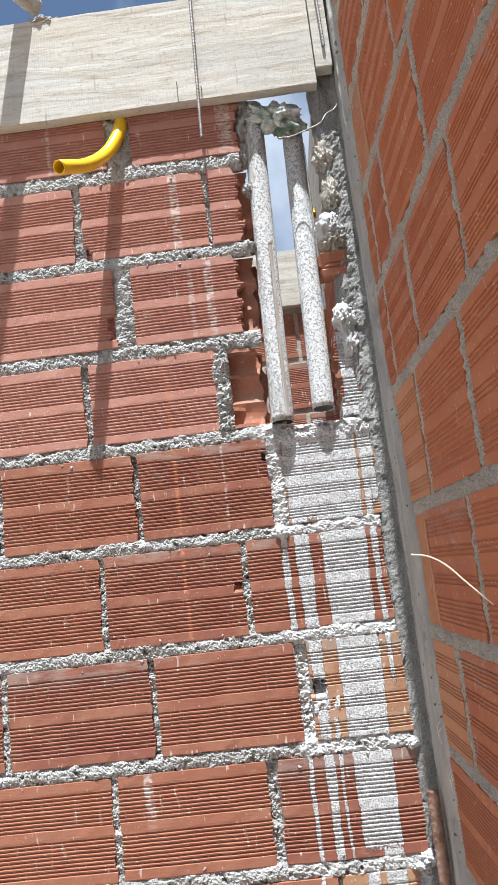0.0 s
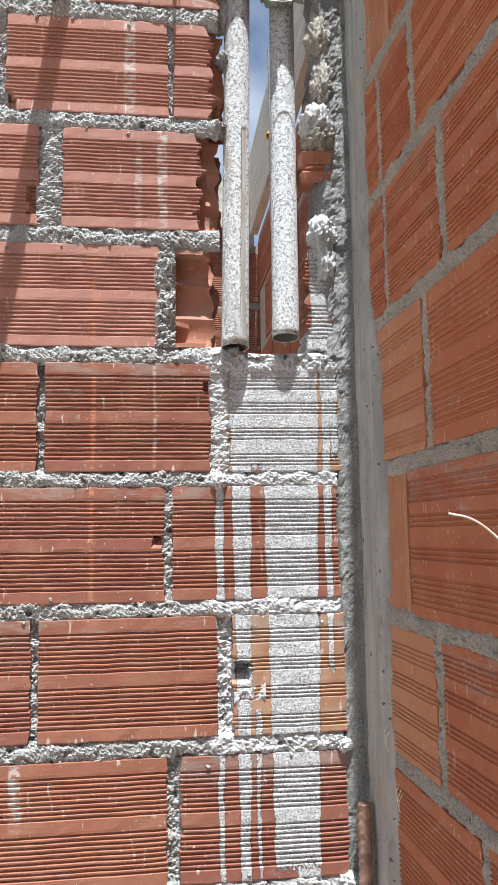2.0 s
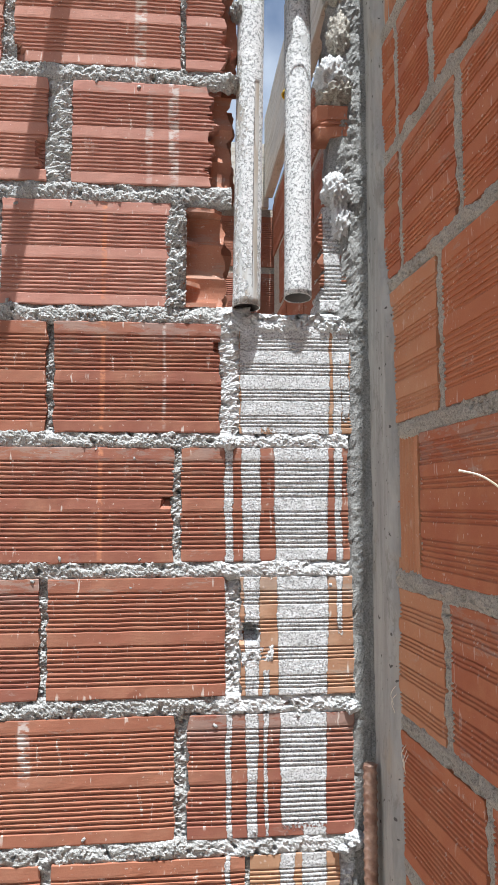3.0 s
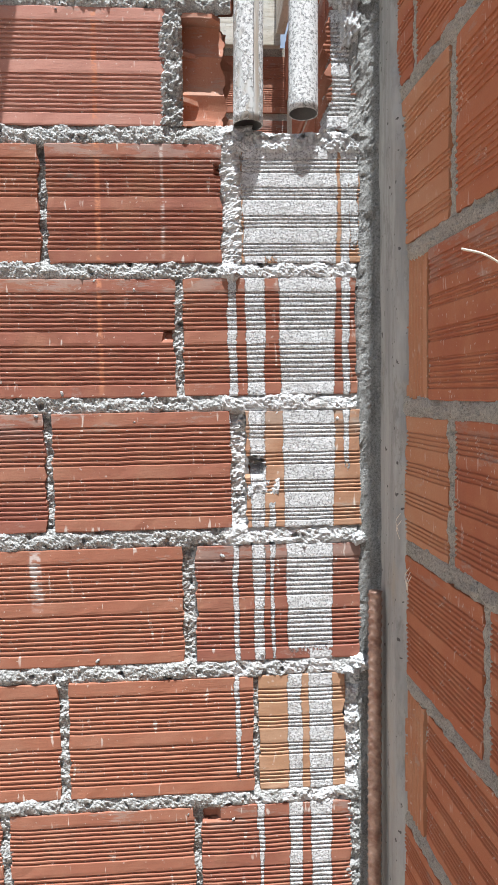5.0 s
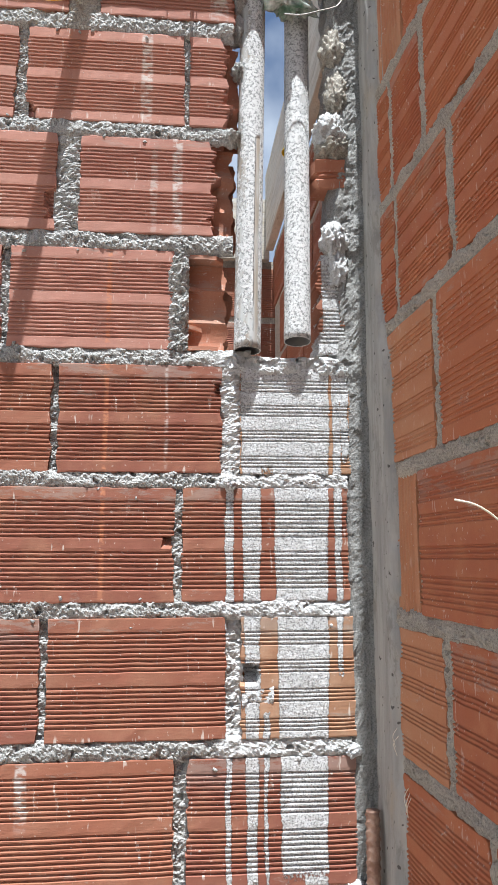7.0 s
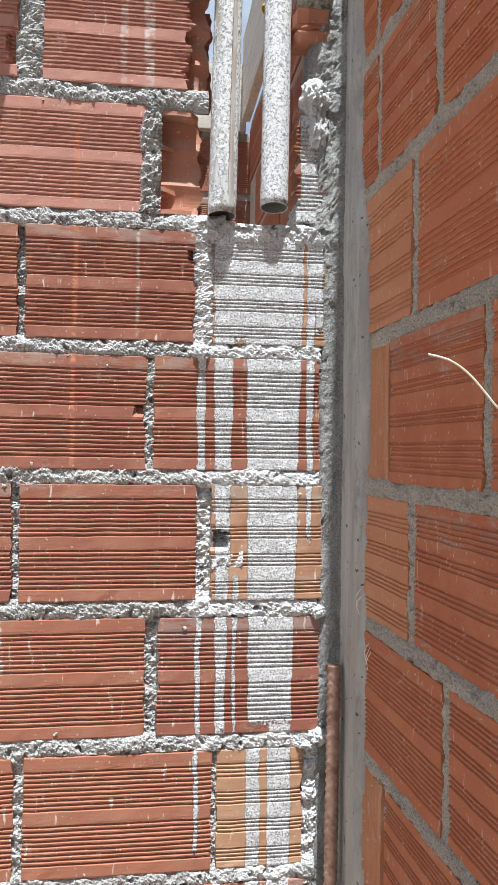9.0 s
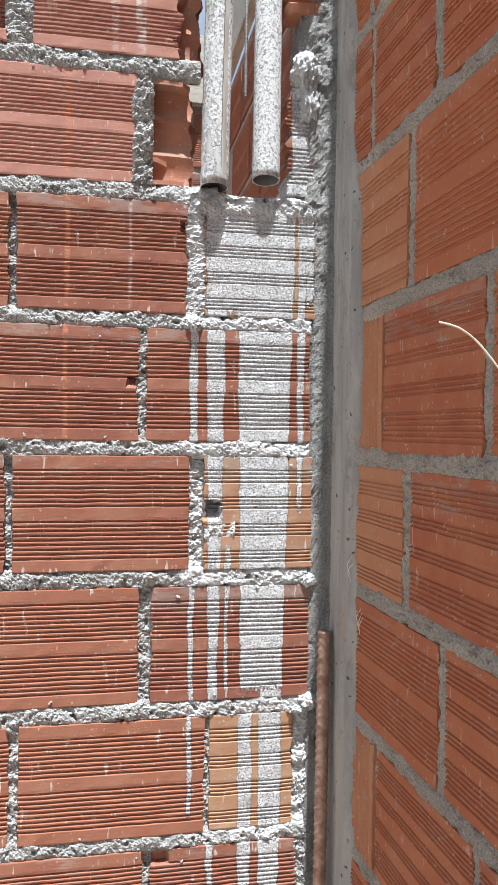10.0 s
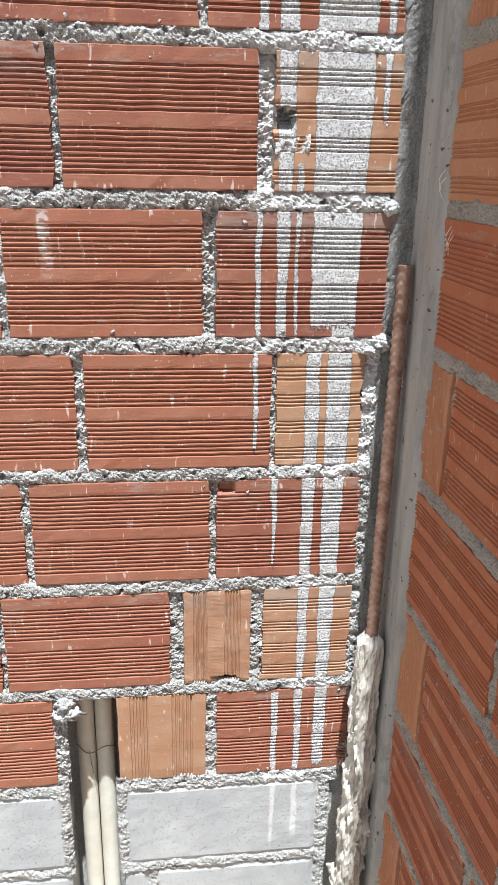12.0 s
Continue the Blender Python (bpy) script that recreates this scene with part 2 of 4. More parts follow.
def pipe_material(name, bare, cover, strip=False):
    n = Nodes(name)
    p = n.place()
    z = n.split(p)[2]
    clod = n.noise(n.stretch(p, 105, 105, 80), 1.0, 5, 0.7)
    coat = n.ramp(n.math("ADD", clod, n.math("MULTIPLY", n.math("SUBTRACT", n.noise(n.stretch(p, 34, 34, 3.2), 1.0, 2), 0.5), 0.9)), 0.50 - cover, 0.56 - cover)
    if strip:
        axis = n.math("SUBTRACT", n.split(p)[0], n.math("MULTIPLY", n.math("SUBTRACT", z, 1.985), 0.0225))
        axis = n.math("ADD", axis, n.math("MULTIPLY", n.math("SUBTRACT", n.noise(n.stretch(p, 20, 20, 30), 1.0, 3), 0.5), 0.004))
        run = n.math("MULTIPLY", n.ramp(axis, -0.2065, -0.2050), n.ramp(axis, -0.1985, -0.1970, 1.0, 0.0))
        run = n.math("MULTIPLY", run, n.ramp(z, 2.37, 2.38, 1.0, 0.0))
        coat = n.math("MULTIPLY", coat, n.math("SUBTRACT", 1.0, run))
    white = n.mix(n.ramp(n.noise(p, 210, 5, 0.75), 0.40, 0.53), (0.25, 0.25, 0.24), (0.68, 0.67, 0.65))
    plain = n.mix(n.ramp(n.noise(n.stretch(p, 50, 50, 5), 1.0, 3), 0.4, 0.65), bare, (0.50, 0.50, 0.48))
    base = n.mix(coat, plain, white)
    h = n.math("MULTIPLY", coat, n.math("ADD", clod, n.noise(p, 230, 5, 0.75)))
    return n.done(base, n.ramp(coat, 0, 1, 0.45, 0.95), n.bump(h, 0.003, 0.8), gloss=0.4)


def plain_material(name, a, b, scale=30, rough=0.6, bump=0.001, metal=0.0, gloss=0.4):
    n = Nodes(name)
    p = n.place()
    f = n.noise(p, scale, 5, 0.65)
    return n.done(n.mix(n.ramp(f, 0.3, 0.7), a, b), rough, n.bump(n.noise(p, scale * 5, 4), bump, 0.6), metal, gloss)


M_CONCRETE = concrete_material()
M_BLOCK = block_material()
M_WOOD = wood_material()
M_PIPE_A = pipe_material("slurried_pipe", (0.36, 0.31, 0.25), 0.13, True)
M_PIPE_B = pipe_material("crusted_pipe", (0.50, 0.49, 0.47), 0.22)
M_PVC = plain_material("old_white_plastic", (0.66, 0.62, 0.52), (0.74, 0.71, 0.62), 24, 0.5)
M_YELLOW = plain_material("yellow_plastic", (0.86, 0.56, 0.01), (0.80, 0.50, 0.01), 40, 0.32, 0.0004, gloss=0.5)
# dark grey that paints the shade inside the grey pipes
M_BORE_SHADE = plain_material("pipe_bore_shade", (0.10, 0.095, 0.09), (0.15, 0.14, 0.13), 30, 0.7)
M_RUST = plain_material("rusty_steel", (0.24, 0.13, 0.09), (0.46, 0.31, 0.235), 45, 0.5, 0.0008, 0.3)
M_STEEL = plain_material("grey_steel", (0.22, 0.20, 0.18), (0.38, 0.36, 0.33), 90, 0.55, 0.0005, 0.7)
M_PAPER = plain_material("cement_paper", (0.44, 0.41, 0.35), (0.70, 0.67, 0.60), 28, 0.9, 0.0012)
M_CLOTH = plain_material("printed_sack", (0.07, 0.15, 0.09), (0.78, 0.77, 0.74), 26, 0.6, 0.002)
M_STRAW = plain_material("dry_straw", (0.72, 0.64, 0.50), (0.80, 0.74, 0.62), 90, 0.6)
M_GROUND = plain_material("packed_earth", (0.26, 0.21, 0.16), (0.38, 0.33, 0.27), 5, 0.95, 0.006)
M_RENDER = plain_material("rough_render", (0.40, 0.37, 0.33), (0.50, 0.47, 0.42), 8, 0.95, 0.004)


# ---- building helpers ----
def mesh_of(name, verts, faces, smooth=False):
    me = bpy.data.meshes.new(name)
    me.from_pydata([tuple(v) for v in verts], [], faces)
    me.update()
    if smooth:
        me.polygons.foreach_set("use_smooth", [True] * len(me.polygons))
    return me


def part(name, mesh, material, parent=None, label="", at=None):
    """Links a mesh or bmesh as one object under a thing or part."""
    if isinstance(mesh, bmesh.types.BMesh):
        bm, mesh = mesh, bpy.data.meshes.new(name)
        bm.to_mesh(mesh)
        bm.free()
    if material is not None and not mesh.materials:
        mesh.materials.append(material)
    ob = new(name, mesh)
    if parent is not None:
        ob.parent = parent
    if at is not None:
        ob.matrix_basis = at
    if label:
        ob["label"] = label
    return ob


def box(bm, x0, x1, y0, y1, z0, z1):
    made = bmesh.ops.create_cube(bm, size=1.0)["verts"]
    for v in made:
        v.co = Vector((x0 + (v.co.x + 0.5) * (x1 - x0), y0 + (v.co.y + 0.5) * (y1 - y0), z0 + (v.co.z + 0.5) * (z1 - z0)))
    return made


def box_mesh(*spans, bevel=0.0):
    bm = bmesh.new()
    for s in spans:
        box(bm, *s)
    if bevel:
        bmesh.ops.bevel(bm, geom=list(bm.edges), offset=bevel, segments=2, affect="EDGES", profile=0.6)
    return bm


def fbm(x, y, z, octaves=3):
    total, amp = 0.0, 1.0
    for _ in range(octaves):
        total += amp * noise.noise((x, y, z))
        x, y, z, amp = x * 2.1, y * 2.1, z * 2.1, amp * 0.55
    return total


def grid_faces(rows, cols):
    return [(r * cols + c, r * cols + c + 1, (r + 1) * cols + c + 1, (r + 1) * cols + c) for r in range(rows - 1) for c in range(cols - 1)]


RIBBED = (("s", 0.10), ("r", 9, 0.355), ("s", 0.095), ("r", 9, 0.35), ("s", 0.10))
BANDED = (("s", 0.05), ("r", 4, 0.13), ("s", 0.11), ("r", 4, 0.13), ("s", 0.11), ("r", 4, 0.13), ("s", 0.10), ("r", 4, 0.14), ("s", 0.10))
GROOVED = (("s", 0.07), ("r", 6, 0.22), ("s", 0.09), ("r", 3, 0.10), ("s", 0.12), ("r", 3, 0.10), ("s", 0.07), ("r", 5, 0.17), ("s", 0.06))


def profile_of(bands, h, depth):
    """Heights and depths up a ribbed face: smooth bands between groups of grooves."""
    out, at = [(0.0, 0.0005)], 0.0
    for band in bands:
        if band[0] == "s":
            out += [((at + 0.002 / h) * h, 0.0), ((at + band[1] - 0.001 / h) * h, 0.0)]
            at += band[1]
        else:
            pitch = band[2] / band[1]
            for k in range(band[1]):
                z = at + k * pitch
                out += [(z * h, 0.0), ((z + 0.16 * pitch) * h, depth * 0.55), ((z + 0.26 * pitch) * h, depth), ((z + 0.62 * pitch) * h, depth), ((z + 0.70 * pitch) * h, 0.0002)]
            at += band[2]
    out.append((h, 0.0006))
    return out


def brick_mesh(w, h, seed, bands=RIBBED, upright=False, depth=0.0029, thick=0.088, rag_left=0.0018, rag_right=0.0018, wear=0.0008, notch=None):
    """A hollow clay block with a ribbed face towards -y, its lower near corner at the origin."""
    rng = random.Random(seed)
    long, tall = (h, w) if upright else (w, h)
    prof = profile_of(bands, tall, depth)
    cols = max(4, int(long / (0.006 if notch else 0.018)))
    verts, ox = [], rng.uniform(0, 90)
    broken = [i / (cols - 1) for i in range(cols)]
    for z, d in prof:
        left = rag_left * fbm(ox, z * 60, 0.0) * 2.0
        right = rag_right * (fbm(ox + 30, z * 42, 5.0) * 2.2 + (rng.uniform(-0.7, 0.7) if rag_right > 0.004 else 0))
        for f in broken:
            u = f * long + left * max(0, 1 - f * 6) + right * max(0, 1 - (1 - f) * 6)
            dz = 0.0007 * fbm(ox + u * 25, z * 9, 2.0)
            dy = wear * fbm(ox + u * 40, z * 50, 7.0) + (0.0012 if f in (0.0, 1.0) else 0.0)
            edge = min(z, tall - z) < 1e-6
            zz = z + (0.0016 * fbm(ox + u * 55, z * 10, 11.0) if edge else dz)
            if notch and notch[0] < u < notch[1] + 0.006 * fbm(u * 90, z * 90, 1.0) and notch[2] < z + 0.004 * fbm(u * 120, 3.0, z * 50) < notch[3]:
                dy += 0.012 if notch[2] < 0.08 or notch[2] > 0.0825 else 0.030
            verts.append((u, d + dy, zz))
    rows = len(prof)
    faces = grid_faces(rows, cols)
    rim = [c for c in range(cols)] + [r * cols + cols - 1 for r in range(1, rows)]
    rim += [(rows - 1) * cols + c for c in range(cols - 2, -1, -1)] + [r * cols for r in range(rows - 2, 0, -1)]
    base = len(verts)
    verts += [(verts[i][0], thick, verts[i][2]) for i in rim]
    n = len(rim)
    faces += [(rim[(k + 1) % n], rim[k], base + k, base + (k + 1) % n) for k in range(n)]
    faces.append(tuple(base + n - 1 - k for k in range(n)))
    if upright:
        verts = [(z, y, u) for u, y, z in verts]
        faces = [tuple(reversed(f)) for f in faces]
    return mesh_of("brick", verts, faces)


def mortar_mesh(u0, u1, v0, v1, seed, upright=False, bulge=0.004, lap=0.009, rough=0.006, step=0.0021, across=16):
    """A strip of mortar squeezed out of a joint, lapping here and there over the edges of the bricks."""
    if upright:
        u0, u1, v0, v1 = v0, v1, u0, u1
    n = max(3, int((u1 - u0) / step))
    verts = []
    v0, v1 = v0 - lap, v1 + lap
    for i in range(n + 1):
        u = u0 + (u1 - u0) * i / n
        for k in range(across + 1):
            q = k / across * 2 - 1
            v = (v0 + v1) / 2 + q * (v1 - v0) / 2
            a, b = (v, u) if upright else (u, v)
            big = fbm(a * 34 + seed, b * 48, seed * 1.7, 3)
            clod = 0.42 - abs(fbm(a * 105 + seed, b * 105, 6.0 + seed, 2)) * 1.5
            small = fbm(a * 270 + seed, b * 270, 3.0, 2)
            pit = max(0.0, fbm(a * 75 + seed, b * 75, 15.0, 2) - 0.42)
            edge = abs(q) ** (3.2 + 1.6 * big)
            out = bulge - (bulge + 0.0075) * edge + rough * (0.60 * big + 0.34 * clod + 0.30 * small) - 0.020 * pit
            a += 0.0016 * small
            verts.append((a, -out, b + 0.0018 * big))
    faces = grid_faces(n + 1, across + 1)
    if not upright:
        faces = [tuple(reversed(f)) for f in faces]
    return mesh_of("mortar_joint", verts, faces, False)


def lump_mesh(radius, seed, squash=(1, 1, 1), rough=0.35, subdiv=4, freq=2.4):
    bm = bmesh.new()
    bmesh.ops.create_icosphere(bm, subdivisions=subdiv, radius=1.0)
    for v in bm.verts:
        d = v.co.normalized()
        k = 1 + rough * fbm(d.x * freq + seed, d.y * freq, d.z * freq, 4)
        v.co = Vector((d.x * squash[0], d.y * squash[1], d.z * squash[2])) * k * radius
    for f in bm.faces:
        f.smooth = True
    return bm


def tube_mesh(points, radius, sides=16, inner=0.0, wobble=0.0, seed=0.0, ends=True):
    """A tube along points; with an inner radius it is hollow and open."""
    pts = [Vector(p) for p in points]
    n = len(pts)
    verts, faces = [], []
    up = None
    frames = []
    for i in range(n):
        d = (pts[min(i + 1, n - 1)] - pts[max(i - 1, 0)]).normalized()
        if up is None:
            up = d.orthogonal().normalized()
        up = (up - d * up.dot(d)).normalized()
        frames.append((up.copy(), d.cross(up)))
    for ring in ([radius] if not inner else [radius, inner]):
        for p, (a, b) in zip(pts, frames):
            for k in range(sides):
                t = 2 * math.pi * k / sides
                r = ring * (1 + wobble * fbm(p.x * 40 + math.cos(t) * 1.5 + seed, p.y * 40 + math.sin(t) * 1.5, p.z * 40))
                verts.append(p + a * (r * math.cos(t)) + b * (r * math.sin(t)))
    for layer in range(2 if inner else 1):
        o = layer * n * sides
        for i in range(n - 1):
            for k in range(sides):
                q = (o + i * sides + k, o + i * sides + (k + 1) % sides, o + (i + 1) * sides + (k + 1) % sides, o + (i + 1) * sides + k)
                faces.append(q if layer == 0 else tuple(reversed(q)))
    if inner:
        o = n * sides
        for k in range(sides):
            j = (k + 1) % sides
            faces.append((j, k, o + k, o + j))
            e = (n - 1) * sides
            faces.append((e + k, e + j, o + e + j, o + e + k))
    elif ends:
        faces.append(tuple(reversed(range(sides))))
        faces.append(tuple((n - 1) * sides + k for k in range(sides)))
    return mesh_of("tube", verts, faces, True)


def bend(points, steps=10):
    """A smooth line through points (Catmull-Rom)."""
    p = [Vector(q) for q in points]
    p = [2 * p[0] - p[1]] + p + [2 * p[-1] - p[-2]]
    out = []
    for i in range(1, len(p) - 2):
        for s in range(steps):
            t = s / steps
            out.append(0.5 * ((2 * p[i]) + (p[i + 1] - p[i - 1]) * t + (2 * p[i - 1] - 5 * p[i] + 4 * p[i + 1] - p[i + 2]) * t * t
                              + (3 * p[i] - p[i - 1] - 3 * p[i + 1] + p[i + 2]) * t ** 3))
    out.append(p[-2])
    return out


# ---- ground ----
GROUND = -0.125
tagged(part("ground", box_mesh((-60, 60, -60, 60, GROUND - 0.3, GROUND)), M_GROUND), "packed bare earth of the building site", "ground", kind="structure")

# ---- front wall: courses from the concrete blocks up ----
WEST = -1.45
# corners knocked off single bricks: (course foot, left edge) and the span of the chip in the brick's face
CHIPS = {(0.730, -0.302): (-0.01, 0.026, 0.160, 0.2), (1.575, -0.605): (0.263, 0.29, 0.086, 0.106), (1.780, -0.518): (0.256, 0.28, 0.13, 0.15),
         (2.390, -0.593): (-0.01, 0.012, -0.01, 0.03), (0.515, -0.359): (-0.01, 0.008, 0.05, 0.10), (2.188, -0.812): (0.262, 0.29, 0.02, 0.07)}
# bed heights (foot, top) and the pieces of each course: (left, right, look)
COURSES = [
    (0.302, 0.490, [(-0.88, -0.597, "red"), (-0.483, -0.321, "tan_up"), (-0.300, -0.050, "red")]),
    (0.515, 0.704, [(-0.965, -0.680, "red"), (-0.668, -0.384, "red"), (-0.359, -0.241, "tan_up"), (-0.219, -0.060, "tan")]),
    (0.730, 0.913, [(-0.905, -0.619, "red"), (-0.605, -0.314, "red"), (-0.302, -0.058, "red")]),
    (0.937, 1.125, [(-0.815, -0.523, "red"), (-0.508, -0.216, "red"), (-0.206, -0.067, "tan")]),
    (1.152, 1.338, [(-0.915, -0.626, "red"), (-0.612, -0.325, "red"), (-0.304, -0.042, "red")]),
    (1.366, 1.550, [(-0.816, -0.534, "red"), (-0.520, -0.245, "red"), (-0.221, -0.040, "tan")]),
    (1.575, 1.756, [(-0.905, -0.617, "red"), (-0.605, -0.330, "red"), (-0.316, -0.045, "red")]),
    (1.780, 1.958, [(-0.805, -0.531, "red"), (-0.518, -0.254, "red"), (-0.223, -0.040, "tan")]),
    (1.985, 2.158, [(-0.905, -0.619, "red"), (-0.605, -0.335, "red")]),
    (2.188, 2.362, [(-0.812, -0.537, "red"), (-0.497, -0.272, "torn")]),
    (2.390, 2.562, [(-0.890, -0.612, "red"), (-0.593, -0.323, "red"), (-0.313, -0.250, "torn")]),
    (2.596, 2.770, [(-0.815, -0.527, "red"), (-0.472, -0.236, "torn")]),
]
wall = part("wall_north", box_mesh((WEST, -0.605, 0.030, 0.080, 0.29, 0.50), (-0.475, -0.02, 0.030, 0.080, 0.29, 0.50), (WEST, -0.34, 0.030, 0.080, 0.502, 2.775), (-0.34, -0.02, 0.030, 0.080, 0.502, 1.962)), M_MORTAR)
tagged(wall, "red hollow clay brick wall with rough grey mortar and white slurry streaks", "wall", kind="structure")
seed = 1
for foot, top, pieces in COURSES:
    pieces = list(pieces)
    while pieces[0][0] - 0.012 > WEST + 0.05:
        right = pieces[0][0] - 0.013
        pieces.insert(0, (max(WEST, right - 0.288), right, "red"))
    for k, (left, right, kind) in enumerate(pieces):
        seed += 1
        rough = random.Random(seed)
        material = M_TAN if kind.startswith("tan") else (M_PINK if foot > 1.97 else M_RED)
        args = dict(bands=RIBBED)
        if kind == "tan":
            args = dict(bands=BANDED, depth=0.0024)
            if abs(foot - 1.366) < 0.01:
                args["notch"] = (-0.01, 0.024, 0.082, 0.112)
        elif kind == "tan_up":
            args = dict(bands=(("s", 0.14), ("r", 6, 0.22), ("s", 0.25), ("r", 6, 0.25), ("s", 0.14)), upright=True, depth=0.0026)
        elif kind == "torn":
            args = dict(bands=RIBBED, rag_right=0.007)
        chip = CHIPS.get((round(foot, 3), round(left, 3)))
        if chip:
            args["notch"] = chip
        me = brick_mesh(right - left, top - foot, seed, **args)
        part("brick", me, material, wall, at=pose(left, rough.uniform(-0.0012, 0.0012), foot, 0, rough.uniform(-0.25, 0.25)))
        if k + 1 < len(pieces) and pieces[k + 1][0] - right < 0.06:
            nxt = pieces[k + 1][0]
            deep = rough.uniform(-0.014, -0.003) if pieces[k + 1][0] - right < 0.03 else -0.002
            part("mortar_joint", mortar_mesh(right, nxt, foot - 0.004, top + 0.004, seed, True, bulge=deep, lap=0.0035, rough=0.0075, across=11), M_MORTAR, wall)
# bed joints under each course; above the open chase they stop at its torn edge
for k, (foot, top, pieces) in enumerate(COURSES):
    under = COURSES[k - 1][1] if k else 0.268
    end = -0.045 if k < 8 else (-0.205 if k == 8 else -0.236)
    parts_of = [(WEST, -0.80), (-0.80, -0.62), (-0.62, -0.42), (-0.42, end)] if k else [(WEST, -0.60), (-0.478, -0.06)]
    for j, (a, b) in enumerate(parts_of):
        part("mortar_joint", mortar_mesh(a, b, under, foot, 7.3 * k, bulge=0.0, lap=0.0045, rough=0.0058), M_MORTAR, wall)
part("mortar_joint", mortar_mesh(-0.220, -0.170, 1.410, 1.446, 37.0, bulge=0.001, lap=0.005, rough=0.006), M_WHITE, wall, "rough white plaster in a broken brick face")
part("mortar_joint", mortar_mesh(-0.599, -0.578, 0.300, 0.495, 54.0, True, bulge=-0.004, lap=0.004, rough=0.009), M_MORTAR, wall)
# crumbling mortar squeezed out between the brick ends and the column
for low, high in ((0.30, 0.50), (0.50, 0.71), (0.71, 0.92), (0.92, 1.13)):
    part("mortar_joint", mortar_mesh(-0.064, -0.044, low, high, 90.0 + low * 7, True, bulge=-0.004, lap=0.003, rough=0.009), M_WHITE if low > 0.9 else M_MORTAR, wall)
# slurry-crusted ledge below the pipes
part("mortar_joint", mortar_mesh(-0.250, -0.040, 1.950, 1.972, 71.0, bulge=0.002, lap=0.007, rough=0.008), M_WHITE, wall, "white slurry crust on the ledge")
verts = []
for i in range(61):
    for k in range(21):
        x, y = -0.25 + 0.21 * i / 60, -0.004 + 0.094 * k / 20
        verts.append((x, y, 1.972 + 0.009 * fbm(x * 60, y * 60, 4.0) + 0.004 * fbm(x * 200, y * 200, 9.0)))
part("ledge_mortar", mesh_of("ledge_mortar", verts, [tuple(reversed(f)) for f in grid_faces(61, 21)], True), M_WHITE, wall, "white slurry crust on the ledge")

# torn bricks along the chase: inner webs and the hollow block laid open
def torn_web(x0, x1, z0, z1, y0, y1, seed, rag=0.012):
    """A broken inner wall of a hollow block with a torn free edge."""
    rows = 70
    verts, faces = [], []
    for r in range(rows):
        z = z0 + (z1 - z0) * r / (rows - 1)
        x = x1 + rag * (fbm(seed, z * 16, 0, 2) * 1.7 + 0.35 * fbm(seed + 7, z * 70, 2))
        bow = 0.006 * abs(math.sin((z - z0) / (z1 - z0) * math.pi * 3))
        for y in (y0 + bow, y1 + bow):
            verts += [(x0, y, z), (0.35 * x0 + 0.65 * x, y, z), (x, y + (0.002 if y < y1 else -0.002), z)]
    for r in range(rows - 1):
        a, b = r * 6, (r + 1) * 6
        faces += [(a, a + 1, b + 1, b), (a + 1, a + 2, b + 2, b + 1), (a + 2, a + 5, b + 5, b + 2), (b + 3, b + 4, a + 4, a + 3), (b + 4, b + 5, a + 5, a + 4)]
    return mesh_of("web", verts, faces)


for z0, z1, x0, x1, s in ((2.188, 2.362, -0.30, -0.236, 3.0), (2.390, 2.562, -0.29, -0.226, 9.0), (1.985, 2.158, -0.325, -0.246, 15.0)):
    part("brick_web", torn_web(x0, x1, z0, z1, 0.030, 0.037, s), M_CORE, wall, "torn inner web of a hollow block")
    part("brick_web", torn_web(x0, x1 + 0.008, z0, z1, 0.078, 0.086, s + 4, 0.009), M_CORE, wall, "torn inner web of a hollow block")
    for q in (0, 1, 2, 3) if s == 15.0 else ():
        zz = z0 + 0.002 + (0.0, 0.040, 0.110, 0.160)[q]
        bm = bmesh.new()
        bmesh.ops.create_grid(bm, x_segments=8, y_segments=6, size=0.5)
        for v in bm.verts:
            u, w = v.co.x + 0.5, v.co.y + 0.5
            tear = 0.012 * fbm(s + q * 3, w * 3.5, 1.0) - (0.016 if q in (0, 3) else 0.075) * (1 - w) ** 1.2
            v.co = Vector((x0 + u * (x1 - x0 + tear), 0.004 + w * 0.078, zz + 0.002 * fbm(u * 3, w * 3, s)))
        made = bmesh.ops.extrude_face_region(bm, geom=list(bm.faces))
        for v in made["geom"]:
            if isinstance(v, bmesh.types.BMVert):
                v.co.z += 0.007
        bmesh.ops.recalc_face_normals(bm, faces=bm.faces)
        part("brick_web", bm, M_CORE, wall, "torn inner web of a hollow block")
part("mortar_joint", mortar_mesh(-0.340, -0.316, 1.985, 2.165, 88.0, True, bulge=0.001, lap=0.006, rough=0.012), M_MORTAR, wall)

